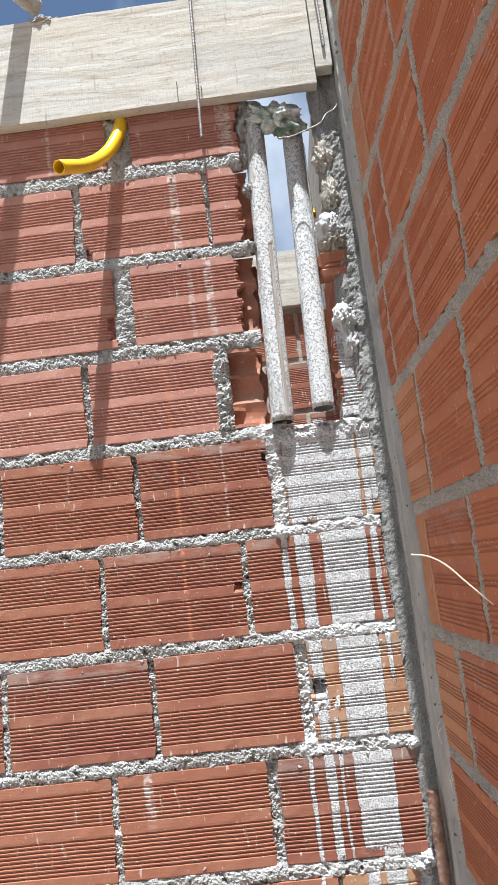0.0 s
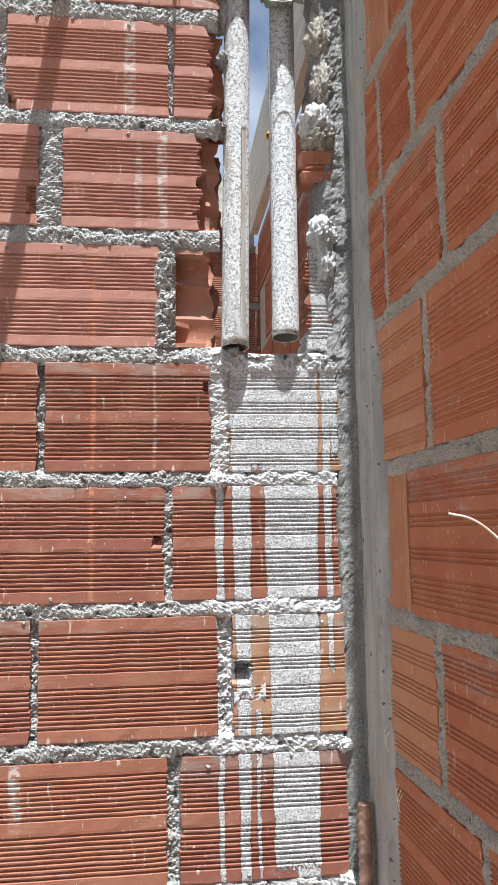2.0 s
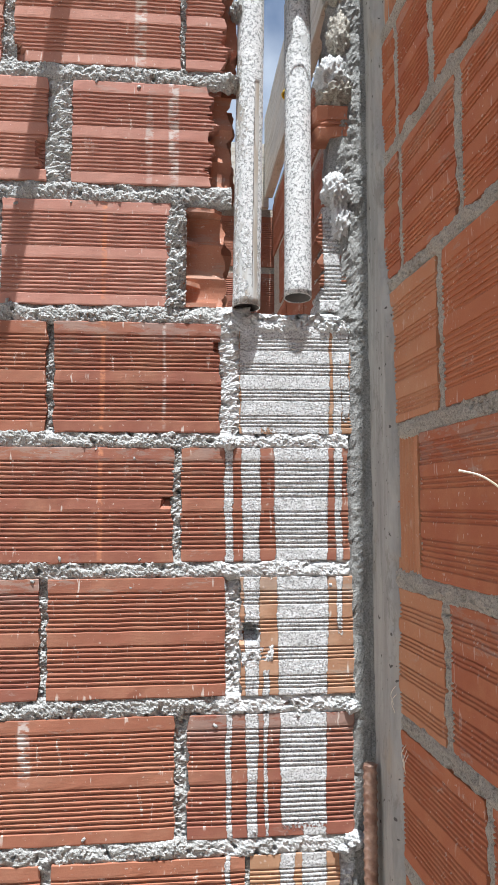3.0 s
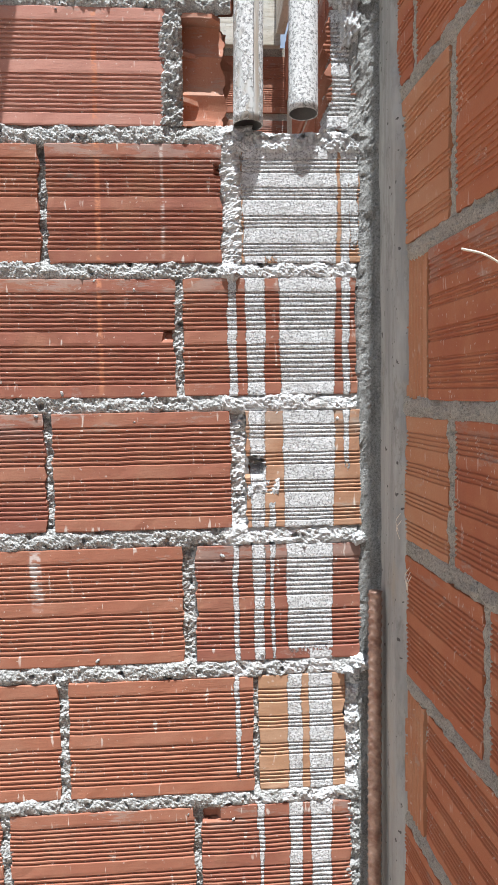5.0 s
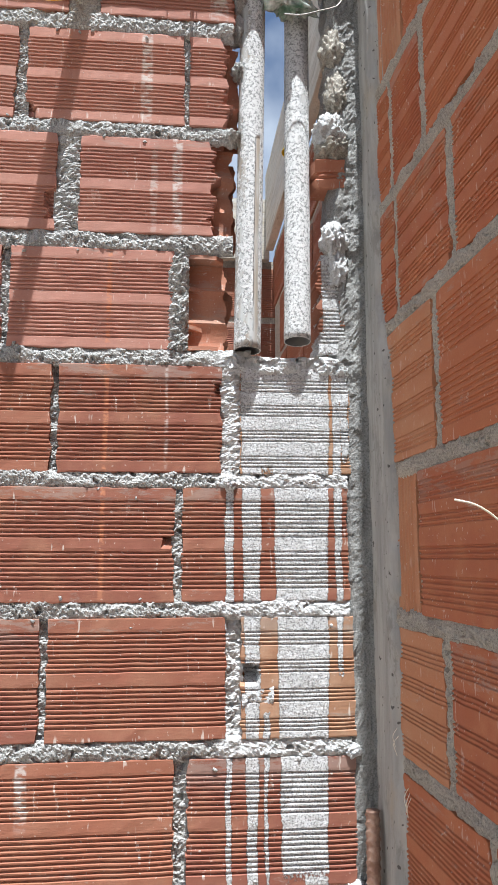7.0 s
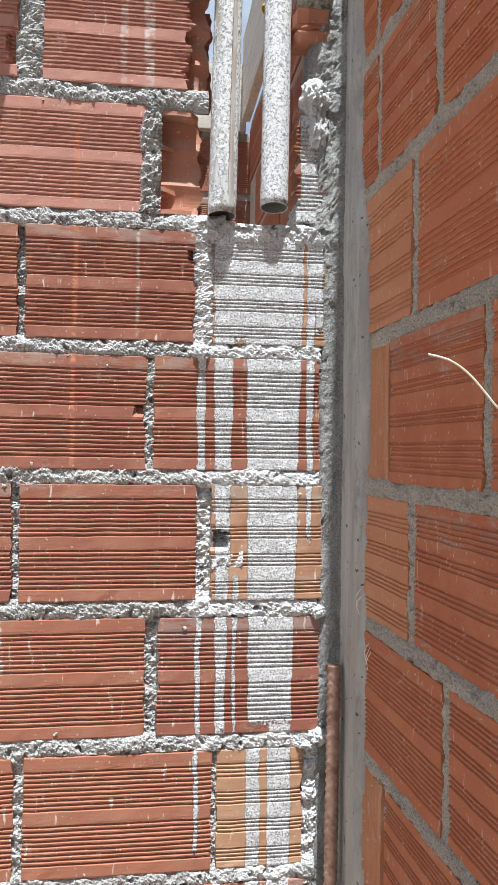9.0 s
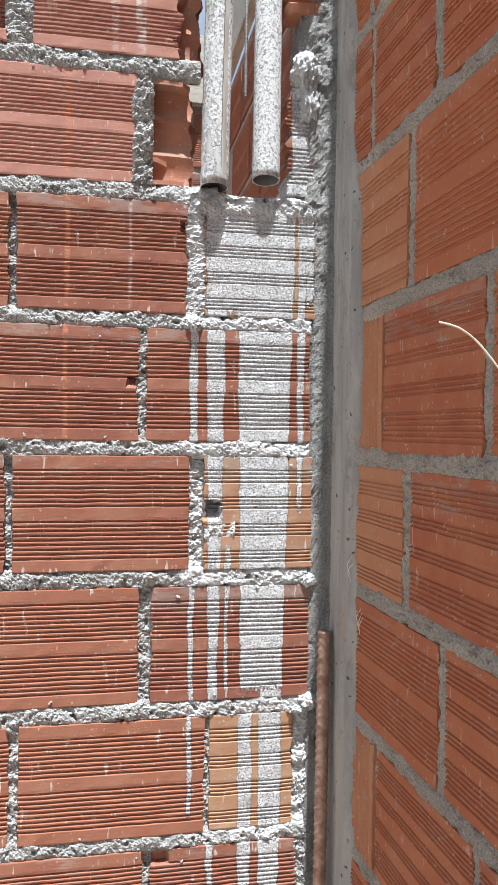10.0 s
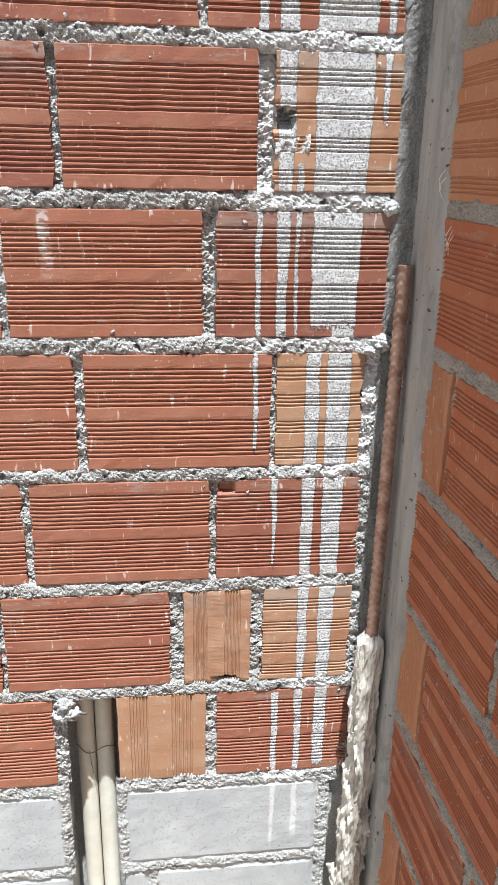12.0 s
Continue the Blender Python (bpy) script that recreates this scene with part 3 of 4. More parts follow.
# crumbs of mortar thrown on the brick faces along the joints
crumbs = [lump_mesh(0.0042, 200.0 + i, (1.5, 0.8, 0.9), 0.6, 2, 2.0) for i in range(5)]
crumb_meshes = []
for bm in crumbs:
    me = bpy.data.meshes.new("mortar_crumb")
    bm.to_mesh(me)
    bm.free()
    me.materials.append(M_MORTAR)
    crumb_meshes.append(me)
scatter = random.Random(12)
for i in range(60):
    foot, top, _ = COURSES[scatter.randrange(len(COURSES))]
    x = scatter.uniform(-0.9, -0.27) if foot > 1.97 else scatter.uniform(-0.9, -0.06)
    z = foot + scatter.uniform(0.001, 0.010) if scatter.random() < 0.35 else top - abs(scatter.gauss(0, 0.010))
    part("mortar_crumb", crumb_meshes[i % 5], None, wall, at=pose(x, 0.0, z, 0, scatter.uniform(0, 360), 0) @ Matrix.Scale(scatter.uniform(0.3, 0.75), 4))
for x, z, rad, s in ((-0.228, 2.60, 0.018, 5.0), (-0.224, 2.66, 0.020, 6.0), (-0.226, 2.72, 0.020, 7.0), (-0.505, 2.60, 0.016, 8.0), (-0.462, 2.596, 0.014, 9.0)):
    part("mortar_lump", lump_mesh(rad, s, (1.0, 1.2, 1.7), 0.3, 4, 2.0), M_MORTAR, wall, at=pose(x, 0.03, z))

# ---- concrete foundation blocks ----
def concrete_block(x0, x1, z0, z1, s):
    bm = bmesh.new()
    nx, nz = int((x1 - x0) / 0.012) + 2, int((z1 - z0) / 0.012) + 2
    verts = []
    for r in range(nz):
        for c in range(nx):
            x, z = x0 + (x1 - x0) * c / (nx - 1), z0 + (z1 - z0) * r / (nz - 1)
            rim = 0.004 if r in (0, nz - 1) or c in (0, nx - 1) else 0.0
            verts.append((x + rim * fbm(x * 40, z * 40, s), rim + 0.0009 * fbm(x * 30, z * 30, s), z + rim * 0.5 * fbm(x * 50, z * 50, s + 3)))
    faces = grid_faces(nz, nx)
    rim = list(range(nx)) + [r * nx + nx - 1 for r in range(1, nz)] + [(nz - 1) * nx + c for c in range(nx - 2, -1, -1)] + [r * nx for r in range(nz - 2, 0, -1)]
    base = len(verts)
    verts += [(verts[i][0], 0.088, verts[i][2]) for i in rim]
    n = len(rim)
    faces += [(rim[(k + 1) % n], rim[k], base + k, base + (k + 1) % n) for k in range(n)]
    bm.free()
    return mesh_of("concrete_block", verts, faces)


foot_wall = part("wall_footing", box_mesh((WEST, -0.60, 0.014, 0.08, GROUND, 0.29), (-0.62, -0.45, 0.125, 0.145, GROUND, 0.52), (-0.47, -0.02, 0.014, 0.08, GROUND, 0.29)), M_MORTAR)
tagged(foot_wall, "pale grey concrete block footing under the brick wall", "wall", kind="structure")
for x0, x1, z0, z1 in ((-0.98, -0.588, 0.088, 0.277), (-1.385, -0.992, 0.088, 0.277), (-0.480, -0.098, 0.088, 0.277), (-0.81, -0.585, -0.12, 0.070), (-1.215, -0.822, -0.12, 0.070), (-0.482, -0.435, -0.12, 0.070), (-0.420, -0.098, -0.12, 0.070)):
    part("concrete_block", concrete_block(x0, x1, z0, z1, x0 * 50), M_BLOCK, foot_wall)
for x0, x1, z0, z1, up in ((WEST, -0.588, 0.070, 0.088, False), (-0.482, -0.095, 0.070, 0.088, False), (-0.435, -0.420, -0.12, 0.07, True), (-0.822, -0.81, -0.12, 0.07, True), (-0.098, -0.082, -0.12, 0.30, True), (-0.598, -0.585, 0.07, 0.31, True), (-0.486, -0.474, 0.07, 0.31, True)):
    part("mortar_joint", mortar_mesh(x0, x1, z0, z1, x0 * 31 + z0, up, bulge=0.001, lap=0.006, rough=0.006), M_MORTAR, foot_wall)

# ---- corner column: smooth cast face on the east side, ragged fill against the front wall ----
column = part("concrete_column", box_mesh((0.006, 0.115, -0.10, 0.10, GROUND, 3.02), (-0.045, 0.02, 0.022, 0.095, GROUND, 3.02)), M_CONCRETE)
tagged(column, "grey cast concrete corner column with ragged edges", "column", kind="structure")
verts, rows, cols = [], 420, 16
for r in range(rows):
    z = GROUND + (3.02 - GROUND) * r / (rows - 1)
    reach = 0.112 + 0.014 * fbm(z * 3.1, 4.0, 0) + 0.011 * fbm(z * 13, 8.0, 0, 5) - 0.040 * max(0.0, min(1.0, (z - 1.92) / 0.18))
    for c in range(cols):
        q = c / (cols - 1)
        y = -q * reach
        out = 0.0085 + 0.0022 * fbm(y * 20, z * 7, 1.0) + 0.0012 * fbm(y * 90, z * 60, 2.0) - 0.021 * max(0, q - 0.86) * 7 * (1 + 0.3 * fbm(z * 60, 1, 1)) - (0.014 if c == 0 else 0)
        verts.append((-out, y - (0.0 if c else -0.004), z))
part("column_face", mesh_of("column_face", verts, [tuple(reversed(f)) for f in grid_faces(rows, cols)], True), M_CONCRETE, column)
verts, rows, cols = [], 620, 20
for r in range(rows):
    z = GROUND + (3.02 - GROUND) * r / (rows - 1)
    for c in range(cols):
        q = c / (cols - 1)
        x = (-0.056 if z < 1.95 else -0.066) + (0.060 if z < 1.95 else 0.070) * q
        rough = 0.50 if z < 1.95 else 0.85
        out = -0.003 + rough * (0.007 * fbm(x * 28, z * 16, 21.0) + 0.0034 * fbm(x * 75, z * 60, 5.0) + 0.0022 * fbm(x * 220, z * 200, 8.0, 2)) + 0.008 * max(0, q - 0.75) * 4 - (0.020 if z < 1.95 else 0.012) * max(0, 0.25 - q) * 4
        verts.append((x + (0.010 * fbm(z * 17, 3.0, 1.0, 4) if c == 0 and z > 1.95 else 0), -out, z))
    verts.append((-0.062 + 0.010 * fbm(z * 17, 3.0, 1.0, 4), 0.09, z))
faces = []
for r in range(rows - 1):
    for c in range(cols - 1):
        faces.append((r * (cols + 1) + c, r * (cols + 1) + c + 1, (r + 1) * (cols + 1) + c + 1, (r + 1) * (cols + 1) + c))
    faces.append((r * (cols + 1) + cols, r * (cols + 1), (r + 1) * (cols + 1), (r + 1) * (cols + 1) + cols))
part("column_fill", mesh_of("column_fill", verts, faces, False), M_FILL, column)

# lumps of mortar and broken brick stuck along the chase
for x, y, z, r, sq, m, s in (
    (-0.066, 0.004, 2.392, 0.026, (1, 1.1, 1.25), M_WHITE, 1.0), (-0.060, 0.008, 2.362, 0.026, (1.1, 1.2, 0.9), M_MORTAR_EAST, 2.0),
    (-0.060, 0.004, 2.190, 0.023, (0.95, 1.1, 1.3), M_WHITE, 3.0), (-0.054, 0.006, 2.142, 0.020, (0.85, 0.9, 1.7), M_WHITE, 4.0),
    (-0.050, 0.010, 2.47, 0.02, (1.0, 1.0, 1.9), M_MORTAR_EAST, 5.0), (-0.054, 0.016, 2.56, 0.022, (1.0, 1.0, 1.9), M_MORTAR_EAST, 6.0),
    (-0.235, 0.012, 2.375, 0.014, (1.0, 1.6, 0.8), M_MORTAR, 7.0), (-0.226, 0.02, 2.51, 0.012, (0.9, 1.5, 1.3), M_MORTAR, 8.0),
    (-0.040, 0.002, 1.142, 0.016, (1.2, 1.0, 0.8), M_WHITE, 9.0), (-0.056, -0.001, 1.130, 0.010, (1.6, 1.0, 0.7), M_WHITE, 10.0),
    (-0.240, 0.0, 1.765, 0.011, (1.1, 0.8, 1.1), M_WHITE, 11.0), (-0.044, 0.003, 1.345, 0.011, (1.2, 0.8, 1.0), M_WHITE, 12.0),
):
    part("mortar_lump", lump_mesh(r, s, sq, 0.34, 5, 2.7), m, column, at=pose(x, y, z))
part("brick_shard", brick_mesh(0.048, 0.050, 313, bands=(("s", 0.3), ("r", 2, 0.3), ("s", 0.4)), rag_left=0.009, rag_right=0.004, wear=0.004, thick=0.07), M_CORE, column, "broken brick stub", at=pose(-0.086, -0.002, 2.285, 8, -6, 6))
part("brick_shard", brick_mesh(0.042, 0.178, 4242, rag_left=0.006, rag_right=0.003), M_RED, column, "broken brick stub whitened by slurry", at=pose(-0.086, 0.004, 1.986))

# ---- east wall ----
TURN_EAST = pose(0, 0, 0, 0, 0, -88)
SOUTH = 2.05
EAST_BEDS = [-0.093, 0.112, 0.317, 0.524, 0.741, 0.955, 1.162, 1.362, 1.566, 1.787, 2.015, 2.224, 2.430, 2.634, 2.838, 3.040]
# where the first full brick of each course begins, from the corner, and what fills the rest
EAST_FIRST = [0.30, 0.19, 0.42, 0.205, 0.13, 0.190, 0.13, 0.289, 0.198, 0.292, 0.362, 0.28, 0.20, 0.33, 0.22, 0.30]
EAST_FILL = ["brick", "up", "brick", "up", "", "up", "", "brick", "up", "brick", "brick", "brick", "up", "brick", "up", "brick"]
EAST_SPLIT = {10: 0.135, 11: 0.125}
EAST_WIDE = {4: 0.265, 6: 0.245}
east = part("wall_east", box_mesh((0.08, SOUTH, 0.022, 0.080, GROUND, 3.2)), M_MORTAR_EAST, at=TURN_EAST)
tagged(east, "orange hollow clay brick wall with struck grey mortar, in shade", "wall", kind="structure")
for k, foot in enumerate(EAST_BEDS):
    top = (EAST_BEDS[k + 1] if k + 1 < len(EAST_BEDS) else 3.245) - 0.024
    x, first = 0.085, EAST_FIRST[k]
    row = []
    if EAST_FILL[k] == "brick":
        cut = EAST_SPLIT.get(k)
        if cut:
            row.append((0.055, cut, "orange"))
        row.append((cut + 0.012 if cut else 0.075, first - 0.022, "tan" if k in (7, 9) else "orange"))
    elif EAST_FILL[k] == "up":
        row.append((0.085, first - 0.008, "up"))
    else:
        first = 0.075
    x = first
    n = 0
    while x < SOUTH - 0.08:
        w = EAST_WIDE.get(k, 0.270) + (0.055 if not EAST_FILL[k] else 0) if n == 0 else 0.270
        row.append((x, min(SOUTH, x + w), "orange"))
        x += w + 0.018
        n += 1
    for j, (a, b, kind) in enumerate(row):
        seed += 1
        rough = random.Random(seed)
        up = kind == "up"
        bands = (("s", 0.1), ("r", 7, 0.8), ("s", 0.1)) if up else (BANDED if kind == "tan" else (GROOVED if rough.random() < 0.8 else RIBBED))
        me = brick_mesh(b - a, top - foot, seed, bands=bands, upright=up, depth=0.0042 if up else 0.0022)
        ob = part("brick", me, M_BUFF if kind in ("tan", "up") else M_ORANGE, east)
        ob.matrix_basis = pose(a, rough.uniform(-0.0012, 0.0012), foot, 0, rough.uniform(-0.3, 0.3))
        if j + 1 < len(row):
            nxt = row[j + 1][0]
            part("mortar_joint", mortar_mesh(b, nxt, foot - 0.004, top + 0.004, seed * 1.3, True, bulge=-0.001 if nxt - b > 0.012 else -0.006, lap=0.004, rough=0.005, across=8, step=0.004), M_MORTAR_EAST, east)
    under = EAST_BEDS[k - 1] if k else 0
    for a, b in ((0.07, 0.50), (0.50, 1.10), (1.10, SOUTH)):
        part("mortar_joint", mortar_mesh(a, b, foot - 0.024, foot, 3.1 * k + 50, bulge=0.001, lap=0.006, rough=0.005, step=0.0045 if b < 1.2 else 0.012), M_MORTAR_EAST, east)

# ---- the small court behind the chase, and plain walls that close the yard ----
def plain_brick_wall(name, label, length, z0, z1, at, first=0.0):
    w = part(name, box_mesh((0, length, 0.006, 0.09, z0, z1)), M_MORTAR_EAST, at=at)
    tagged(w, label, "wall", kind="structure")
    shapes = [brick_mesh(0.286, 0.180, 900 + i, depth=0.0015) for i in range(3)]
    for me in shapes:
        me.materials.append(M_RED)
    z, k = z1 - 0.006 - 0.204 * int((z1 - z0) / 0.204), 0
    while z + 0.18 < z1 + 0.01:
        x = first + (0.0 if k % 2 else 0.15)
        while x + 0.29 < length:
            part("brick", shapes[(k + int(x * 10)) % 3], None, w, at=pose(x, 0, z))
            x += 0.302
        z, k = z + 0.204, k + 1
    return w


plain_brick_wall("wall_court_east", "orange hollow brick wall of the small court behind", 1.24, GROUND, 2.742, pose(0.016, 1.345, 0, 0, 0, -90))
plain_brick_wall("wall_court_north", "orange hollow brick wall at the back of the small court", 1.80, GROUND, 2.708, pose(-1.45, 1.35, 0))
plain_brick_wall("wall_court_corner", "orange hollow brick wall rising beside the small court", 0.50, 2.725, 3.25, pose(0.030, 0.605, 0, 0, 0, -90))
tagged(part("wall_south", box_mesh((-2.6, 0.1, -3.6, -3.45, GROUND, 2.2)), M_RENDER), "rough cement-rendered yard wall", "wall", kind="structure")


# ---- formwork planks ----
def plank(name, label, x0, x1, y0, y1, z0, z1, s):
    bm = bmesh.new()
    box(bm, x0, x1, y0, y1, z0, z1)
    bmesh.ops.subdivide_edges(bm, edges=[e for e in bm.edges if abs((e.verts[0].co - e.verts[1].co).x) > 0.5 * (x1 - x0)], cuts=24, use_grid_fill=True)
    for v in bm.verts:
        edge = v.co.z < z0 + 1e-4 or v.co.z > z1 - 1e-4
        if edge:
            v.co.z += 0.0022 * fbm(v.co.x * 9, s, v.co.z)
        v.co.y += 0.0018 * fbm(v.co.x * 5, s, 7.0)
    bmesh.ops.bevel(bm, geom=[e for e in bm.edges if e.calc_face_angle(0) > 1.0], offset=0.0018, segments=2, affect="EDGES")
    return tagged(part(name, bm, M_WOOD), label, "plank")


plank("formwork_plank", "pale sawn pine formwork board nailed over the brick wall", -1.40, -0.050, -0.030, -0.002, 2.712, 2.962, 2.0)
plank("formwork_plank", "weathered formwork board behind the small court", -1.40, 0.0, 1.318, 1.346, 2.70, 2.93, 5.0)
side = plank("formwork_plank", "weathered formwork board along the small court", -0.62, 0.62, -0.014, 0.014, 2.735, 3.02, 8.0)
side.matrix_basis = pose(0.000, 0.70, 0, 0, 0, -90)
cleat = part("formwork_cleat", box_mesh((-0.048, -0.012, -0.036, -0.004, 2.745, 3.0), bevel=0.002), M_WOOD)
tagged(cleat, "narrow pine cleat at the end of the formwork board", "cleat")


def ribbed_bar(points, radius, pitch, rib=0.12, sides=14, slant=1):
    """A deformed steel bar: slanting ribs wound on a round core."""
    pts = bend(points, 40) if len(points) > 2 else [Vector(points[0]).lerp(Vector(points[1]), i / 160) for i in range(161)]
    length, at = sum((a - b).length for a, b in zip(pts, pts[1:])), 0.0
    steps = int(length / (pitch / 8))
    line = [pts[min(len(pts) - 1, int(i * (len(pts) - 1) / steps))].lerp(pts[min(len(pts) - 1, int(i * (len(pts) - 1) / steps) + 1)], (i * (len(pts) - 1) / steps) % 1.0) for i in range(steps + 1)]
    verts, faces = [], []
    d = (line[-1] - line[0]).normalized()
    a = d.orthogonal().normalized()
    b = d.cross(a)
    for i, p in enumerate(line):
        s = length * i / steps
        for k in range(sides):
            t = 2 * math.pi * k / sides
            wave = math.cos(2 * math.pi * (s / pitch) - slant * t * (1 if t < math.pi else -1))
            r = radius * (1 + rib * max(0.0, wave - 0.25) / 0.75)
            verts.append(p + a * (r * math.cos(t)) + b * (r * math.sin(t)))
    for i in range(len(line) - 1):
        for k in range(sides):
            j = (k + 1) % sides
            faces.append((i * sides + k, i * sides + j, (i + 1) * sides + j, (i + 1) * sides + k))
    faces += [tuple(reversed(range(sides))), tuple((len(line) - 1) * sides + k for k in range(sides))]
    return mesh_of("bar", verts, faces, True)


tagged(part("tie_rod", ribbed_bar([(-0.301, -0.036, 2.99), (-0.3105, -0.037, 2.618)], 0.0033, 0.008), M_STEEL), "thin ribbed grey steel rod hanging over the board", "rod")
tagged(part("tie_rod", ribbed_bar([(-0.030, -0.041, 3.02), (-0.026, -0.041, 2.79)], 0.0033, 0.008), M_STEEL), "short ribbed steel rod beside the cleat", "rod")
for x, z in ((-0.352, 2.755), (-0.30, 2.735)):
    tagged(part("nail", tube_mesh([(x, -0.028, z), (x + 0.001, -0.046, z - 0.004)], 0.0012, 8), M_STEEL), "thin steel nail driven into the board", "nail")
# cross pole resting on the board's top edge, over the yard
tagged(part("timber_pole", tube_mesh([(-0.655, -0.005, 3.015), (-0.80, -0.26, 3.03), (-1.00, -0.62, 3.05)], 0.019, 14, wobble=0.08), M_WOOD), "rough round pole lying on the formwork board", "pole")
tagged(part("mortar_clod", lump_mesh(0.020, 61.0, (1.6, 0.8, 0.7), 0.5), M_MORTAR_EAST, at=pose(-0.64, -0.016, 2.962)), "clod of grey mortar on the board's top edge", "mortar")

# ---- pipes in the chase ----
def chase_pipe(name, foot, head, material, label):
    a, b = Vector(foot), Vector(head)
    ob = part(name, tube_mesh([a.lerp(b, i / 60) for i in range(61)], 0.0228, 28, 0.0213, 0.015, foot[0] * 20), material)
    # added inner tube, its dark colour stands in for shade in the pipe
    part("bore", tube_mesh([a.lerp(b, 0.001 + 0.97 * i / 10) for i in range(11)], 0.0211, 28, 0.0206), M_BORE_SHADE, ob, "lining of the pipe, coloured dark for the shade inside")
    return tagged(ob, label, "pipe")


chase_pipe("pipe", (-0.2125, -0.006, 1.985), (-0.196, 0.036, 2.72), M_PIPE_A, "grey plastic pipe smeared with white cement slurry, bare on one side")
chase_pipe("pipe", (-0.127, -0.004, 2.004), (-0.110, 0.068, 2.72), M_PIPE_B, "grey plastic pipe crusted all over with white slurry")

# crumpled sacking stuffed over the pipe heads
sack = lump_mesh(0.034, 75.0, (1.35, 0.75, 0.8), 0.75, 5, 2.2)
tagged(part("crumpled_sack", sack, M_CLOTH, at=pose(-0.145, 0.012, 2.668, 0, 18, 0)), "crumpled white and green cement sack stuffed over the pipes", "sack")
tagged(part("wire", tube_mesh(bend([(-0.149, -0.030, 2.596), (-0.118, -0.034, 2.594), (-0.085, -0.036, 2.603), (-0.055, -0.034, 2.616), (-0.040, -0.028, 2.638), (-0.018, -0.02, 2.655), (-0.002, -0.012, 2.69)]), 0.0013, 8), M_STEEL), "thin bent grey tie wire", "wire")

# ---- yellow conduits ----
def conduit(points, label):
    pts = bend(points, 14)
    tagged(part("conduit", tube_mesh(pts, 0.0142, 22, 0.0122), M_YELLOW), label, "conduit")


conduit([(-0.484, 0.050, 2.78), (-0.487, 0.010, 2.712), (-0.497, -0.010, 2.662), (-0.519, -0.041, 2.607), (-0.551, -0.094, 2.556), (-0.590, -0.162, 2.518)], "bent yellow plastic conduit coming out of the wall")
conduit([(0.020, 0.806, 2.846), (-0.004, 0.80, 2.832), (-0.020, 0.79, 2.806)], "short yellow conduit end behind the pipes")
tagged(part("tie_rod", ribbed_bar([(-0.036, 0.685, 3.0), (-0.036, 0.685, 2.45)], 0.004, 0.010), M_STEEL), "thin dark steel rod hanging in the small court", "rod")

# ---- starter bar in the corner and its paper sleeve ----
tagged(part("reinforcing_bar", ribbed_bar([(-0.024, -0.030, 1.266), (-0.033, -0.046, 0.30)], 0.0100, 0.0135, 0.17, 28, 3), M_RUST), "rusty ribbed steel reinforcing bar standing in the corner", "rebar")


def paper_sleeve():
    rows, cols = 150, 56
    verts = []
    for r in range(rows):
        q = r / (rows - 1)
        z = 0.632 - q * 0.73
        cx, cy = -0.033 - 0.014 * q, -0.046 - 0.008 * q
        for c in range(cols):
            t = 2 * math.pi * c / cols
            fold = fbm(math.cos(t + q) * 1.6, math.sin(t + q) * 1.6, z * 12.0, 3)
            crease = abs(fbm(math.cos(t + q * 2.0) * 2.2 + 9, math.sin(t + q * 2.0) * 2.2, z * 17.0, 3))
            strip = abs(math.sin(1.5 * t + 16.0 * q + 2.4 * fold))
            loose = min(1.0, max(0.0, q - 0.10) * 6)
            rad = 0.0240 + 0.003 * min(1, q * 5) + 0.008 * fold * min(1, q * 5 + 0.1) - 0.010 * crease + loose * (0.011 * strip ** 0.5 - 0.009)
            rad *= min(1.0, 0.72 + q * 20)
            verts.append((cx + rad * math.cos(t), cy + rad * math.sin(t), z + 0.006 * fold))
    faces = [(r * cols + c, r * cols + (c + 1) % cols, (r + 1) * cols + (c + 1) % cols, (r + 1) * cols + c) for r in range(rows - 1) for c in range(cols)]
    faces = [tuple(reversed(f)) for f in faces]
    faces.append(tuple(range(cols)))
    return mesh_of("sleeve", verts, faces, False)


sleeve = tagged(part("cement_paper_sleeve", paper_sleeve(), M_PAPER), "crumpled torn cement-bag paper wrapped round the bar's foot", "paper wrap")
for x, y, z, w, h, s in ((-0.012, -0.040, 0.47, 0.03, 0.075, 1.0), (-0.018, -0.046, 0.33, 0.024, 0.09, 2.0), (-0.020, -0.05, 0.17, 0.045, 0.07, 3.0), (-0.064, -0.04, 0.10, 0.04, 0.06, 4.0), (-0.046, -0.070, 0.46, 0.030, 0.10, 5.0),
                         (-0.034, -0.062, 0.40, 0.030, 0.08, 6.0), (-0.050, -0.056, 0.30, 0.026, 0.09, 7.0), (-0.016, -0.056, 0.25, 0.030, 0.06, 8.0), (-0.040, -0.066, 0.18, 0.034, 0.09, 9.0)):
    verts = []
    for r in range(12):
        for c in range(7):
            u, v = c / 6 - 0.5, r / 11
            verts.append((x + u * w * (1 - 0.75 * v) + 0.007 * fbm(v * 3, s * 3.7, u), y + 0.012 * fbm(u * 3, v * 4, s) - 0.014 * v * v, z - v * h))
    bm = bmesh.new()
    tmp = mesh_of("flap", verts, grid_faces(12, 7), True)
    bm.from_mesh(tmp)
    bpy.data.meshes.remove(tmp)
    bmesh.ops.solidify(bm, geom=list(bm.faces), thickness=0.0012)
    part("flap", bm, M_PAPER, sleeve, "torn flap of stiff paper")

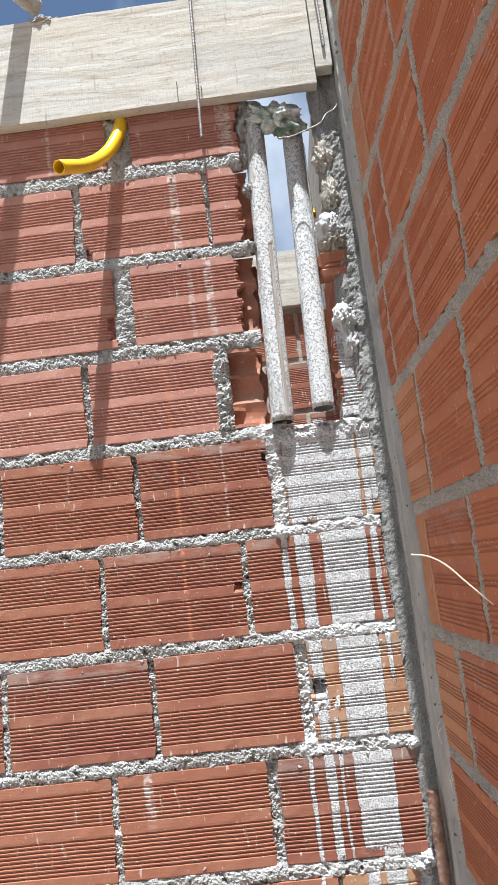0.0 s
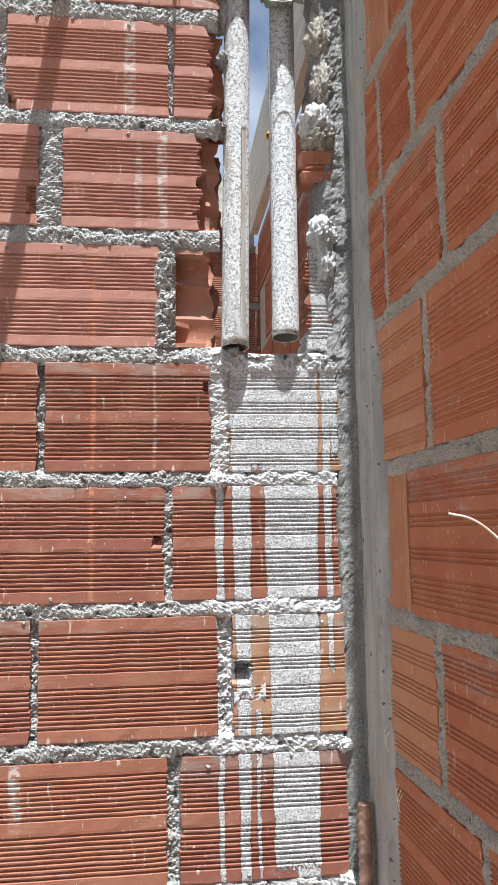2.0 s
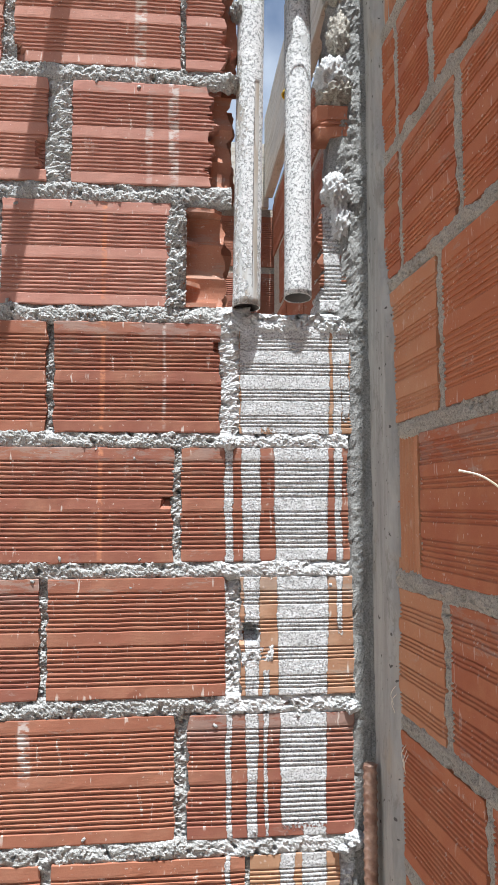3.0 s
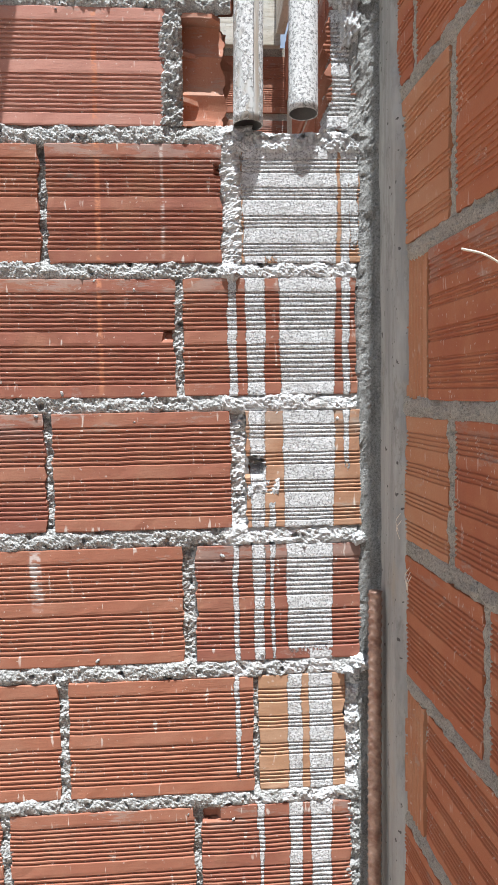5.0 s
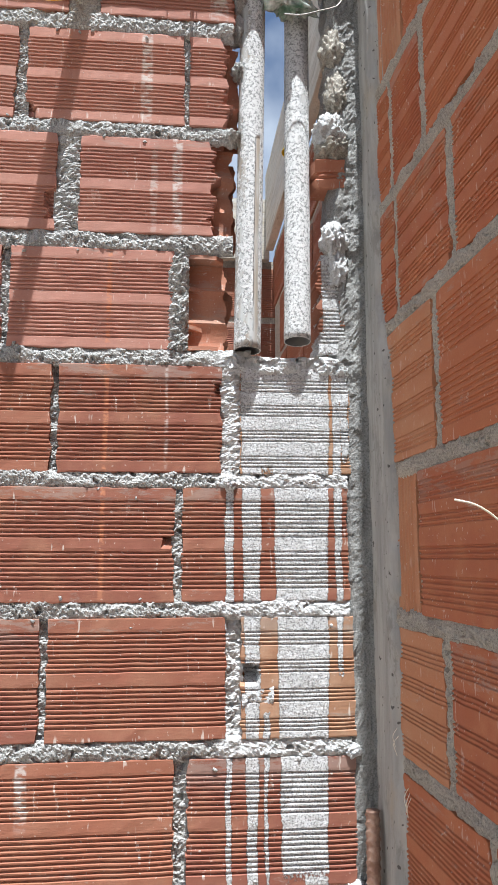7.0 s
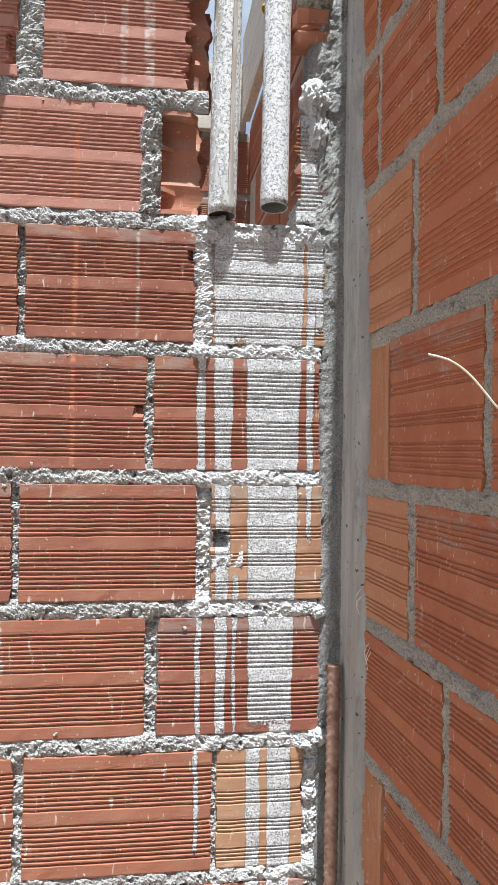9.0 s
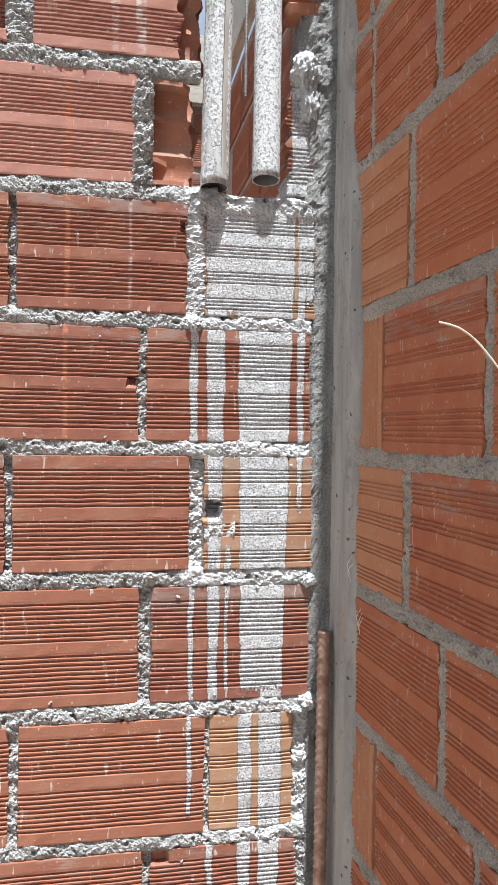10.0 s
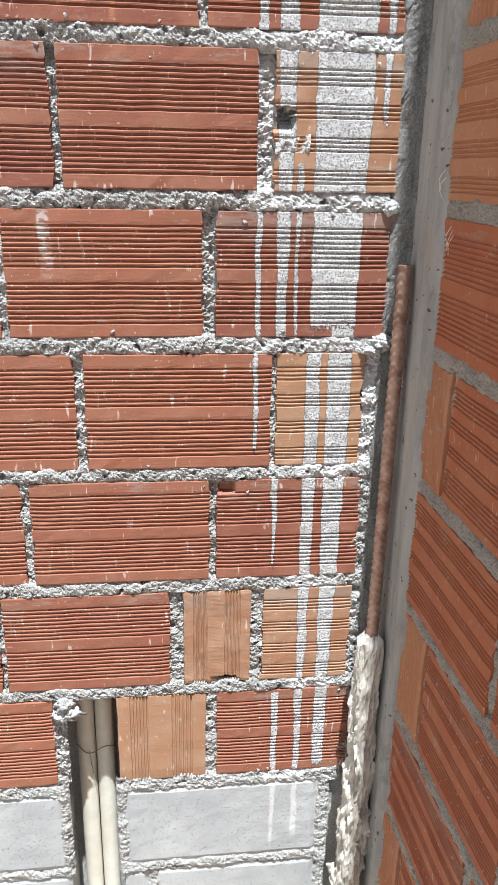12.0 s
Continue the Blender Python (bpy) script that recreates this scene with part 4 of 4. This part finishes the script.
# ---- conduits in the low chase ----
for cx in (-0.551, -0.515):
    low = tagged(part("pipe", tube_mesh([(cx - 0.001, 0.088 - 0.012 * (1 - i / 30), GROUND + (0.475 - GROUND) * i / 30) for i in range(31)], 0.0172, 24, 0.0150), M_PVC), "cream plastic pipe rising in the low chase", "pipe", "pipes in the low chase")
loop = []
for i in range(41):
    t = math.pi + math.pi * i / 40
    loop.append((-0.533 + 0.038 * math.cos(t), 0.084 + 0.024 * math.sin(t), 0.320 + 0.006 * math.sin(i * 0.3) + 0.006 * i / 40))
tagged(part("tie_wire", tube_mesh(loop, 0.0011, 6), M_STEEL), "thin wire tied round the two pipes", "wire")
tagged(part("tie_wire", tube_mesh(bend([(-0.545, 0.064, 0.320), (-0.541, 0.062, 0.28), (-0.531, 0.062, 0.23)]), 0.0010, 6), M_STEEL), "loose end of tie wire", "wire")
tagged(part("mortar_clod", lump_mesh(0.016, 91.0, (1.5, 0.9, 0.9), 0.6), M_WHITE, at=pose(-0.572, 0.004, 0.462)), "pale mortar clod above the pipes", "mortar")
tagged(part("mortar_clod", lump_mesh(0.014, 95.0, (1.1, 0.9, 1.1), 0.5), M_MORTAR, at=pose(-0.575, 0.0, 0.485)), "grey mortar clod beside the pipes", "mortar")

# ---- straw and fibres caught in the east wall ----
tagged(part("straw", tube_mesh(bend([(-0.082, -0.568, 1.693), (-0.061, -0.567, 1.688), (-0.041, -0.566, 1.675), (-0.019, -0.566, 1.651), (0.008, -0.566, 1.622)]), 0.0010, 8), M_STRAW), "thin dry curved straw caught in a mortar joint", "straw")
for k, (y, z) in enumerate(((-0.155, 1.325), (-0.16, 1.32), (-0.15, 1.33), (-0.105, 1.40), (-0.11, 1.39))):
    part_pts = [(-0.004, y, z), (-0.010, y - 0.003 + 0.002 * k, z - 0.012), (-0.008, y + 0.004 - 0.002 * k, z - 0.026)]
    tagged(part("fibre", tube_mesh(bend(part_pts, 6), 0.0005, 5), M_STRAW), "frayed pale fibre stuck on the wall", "fibre")
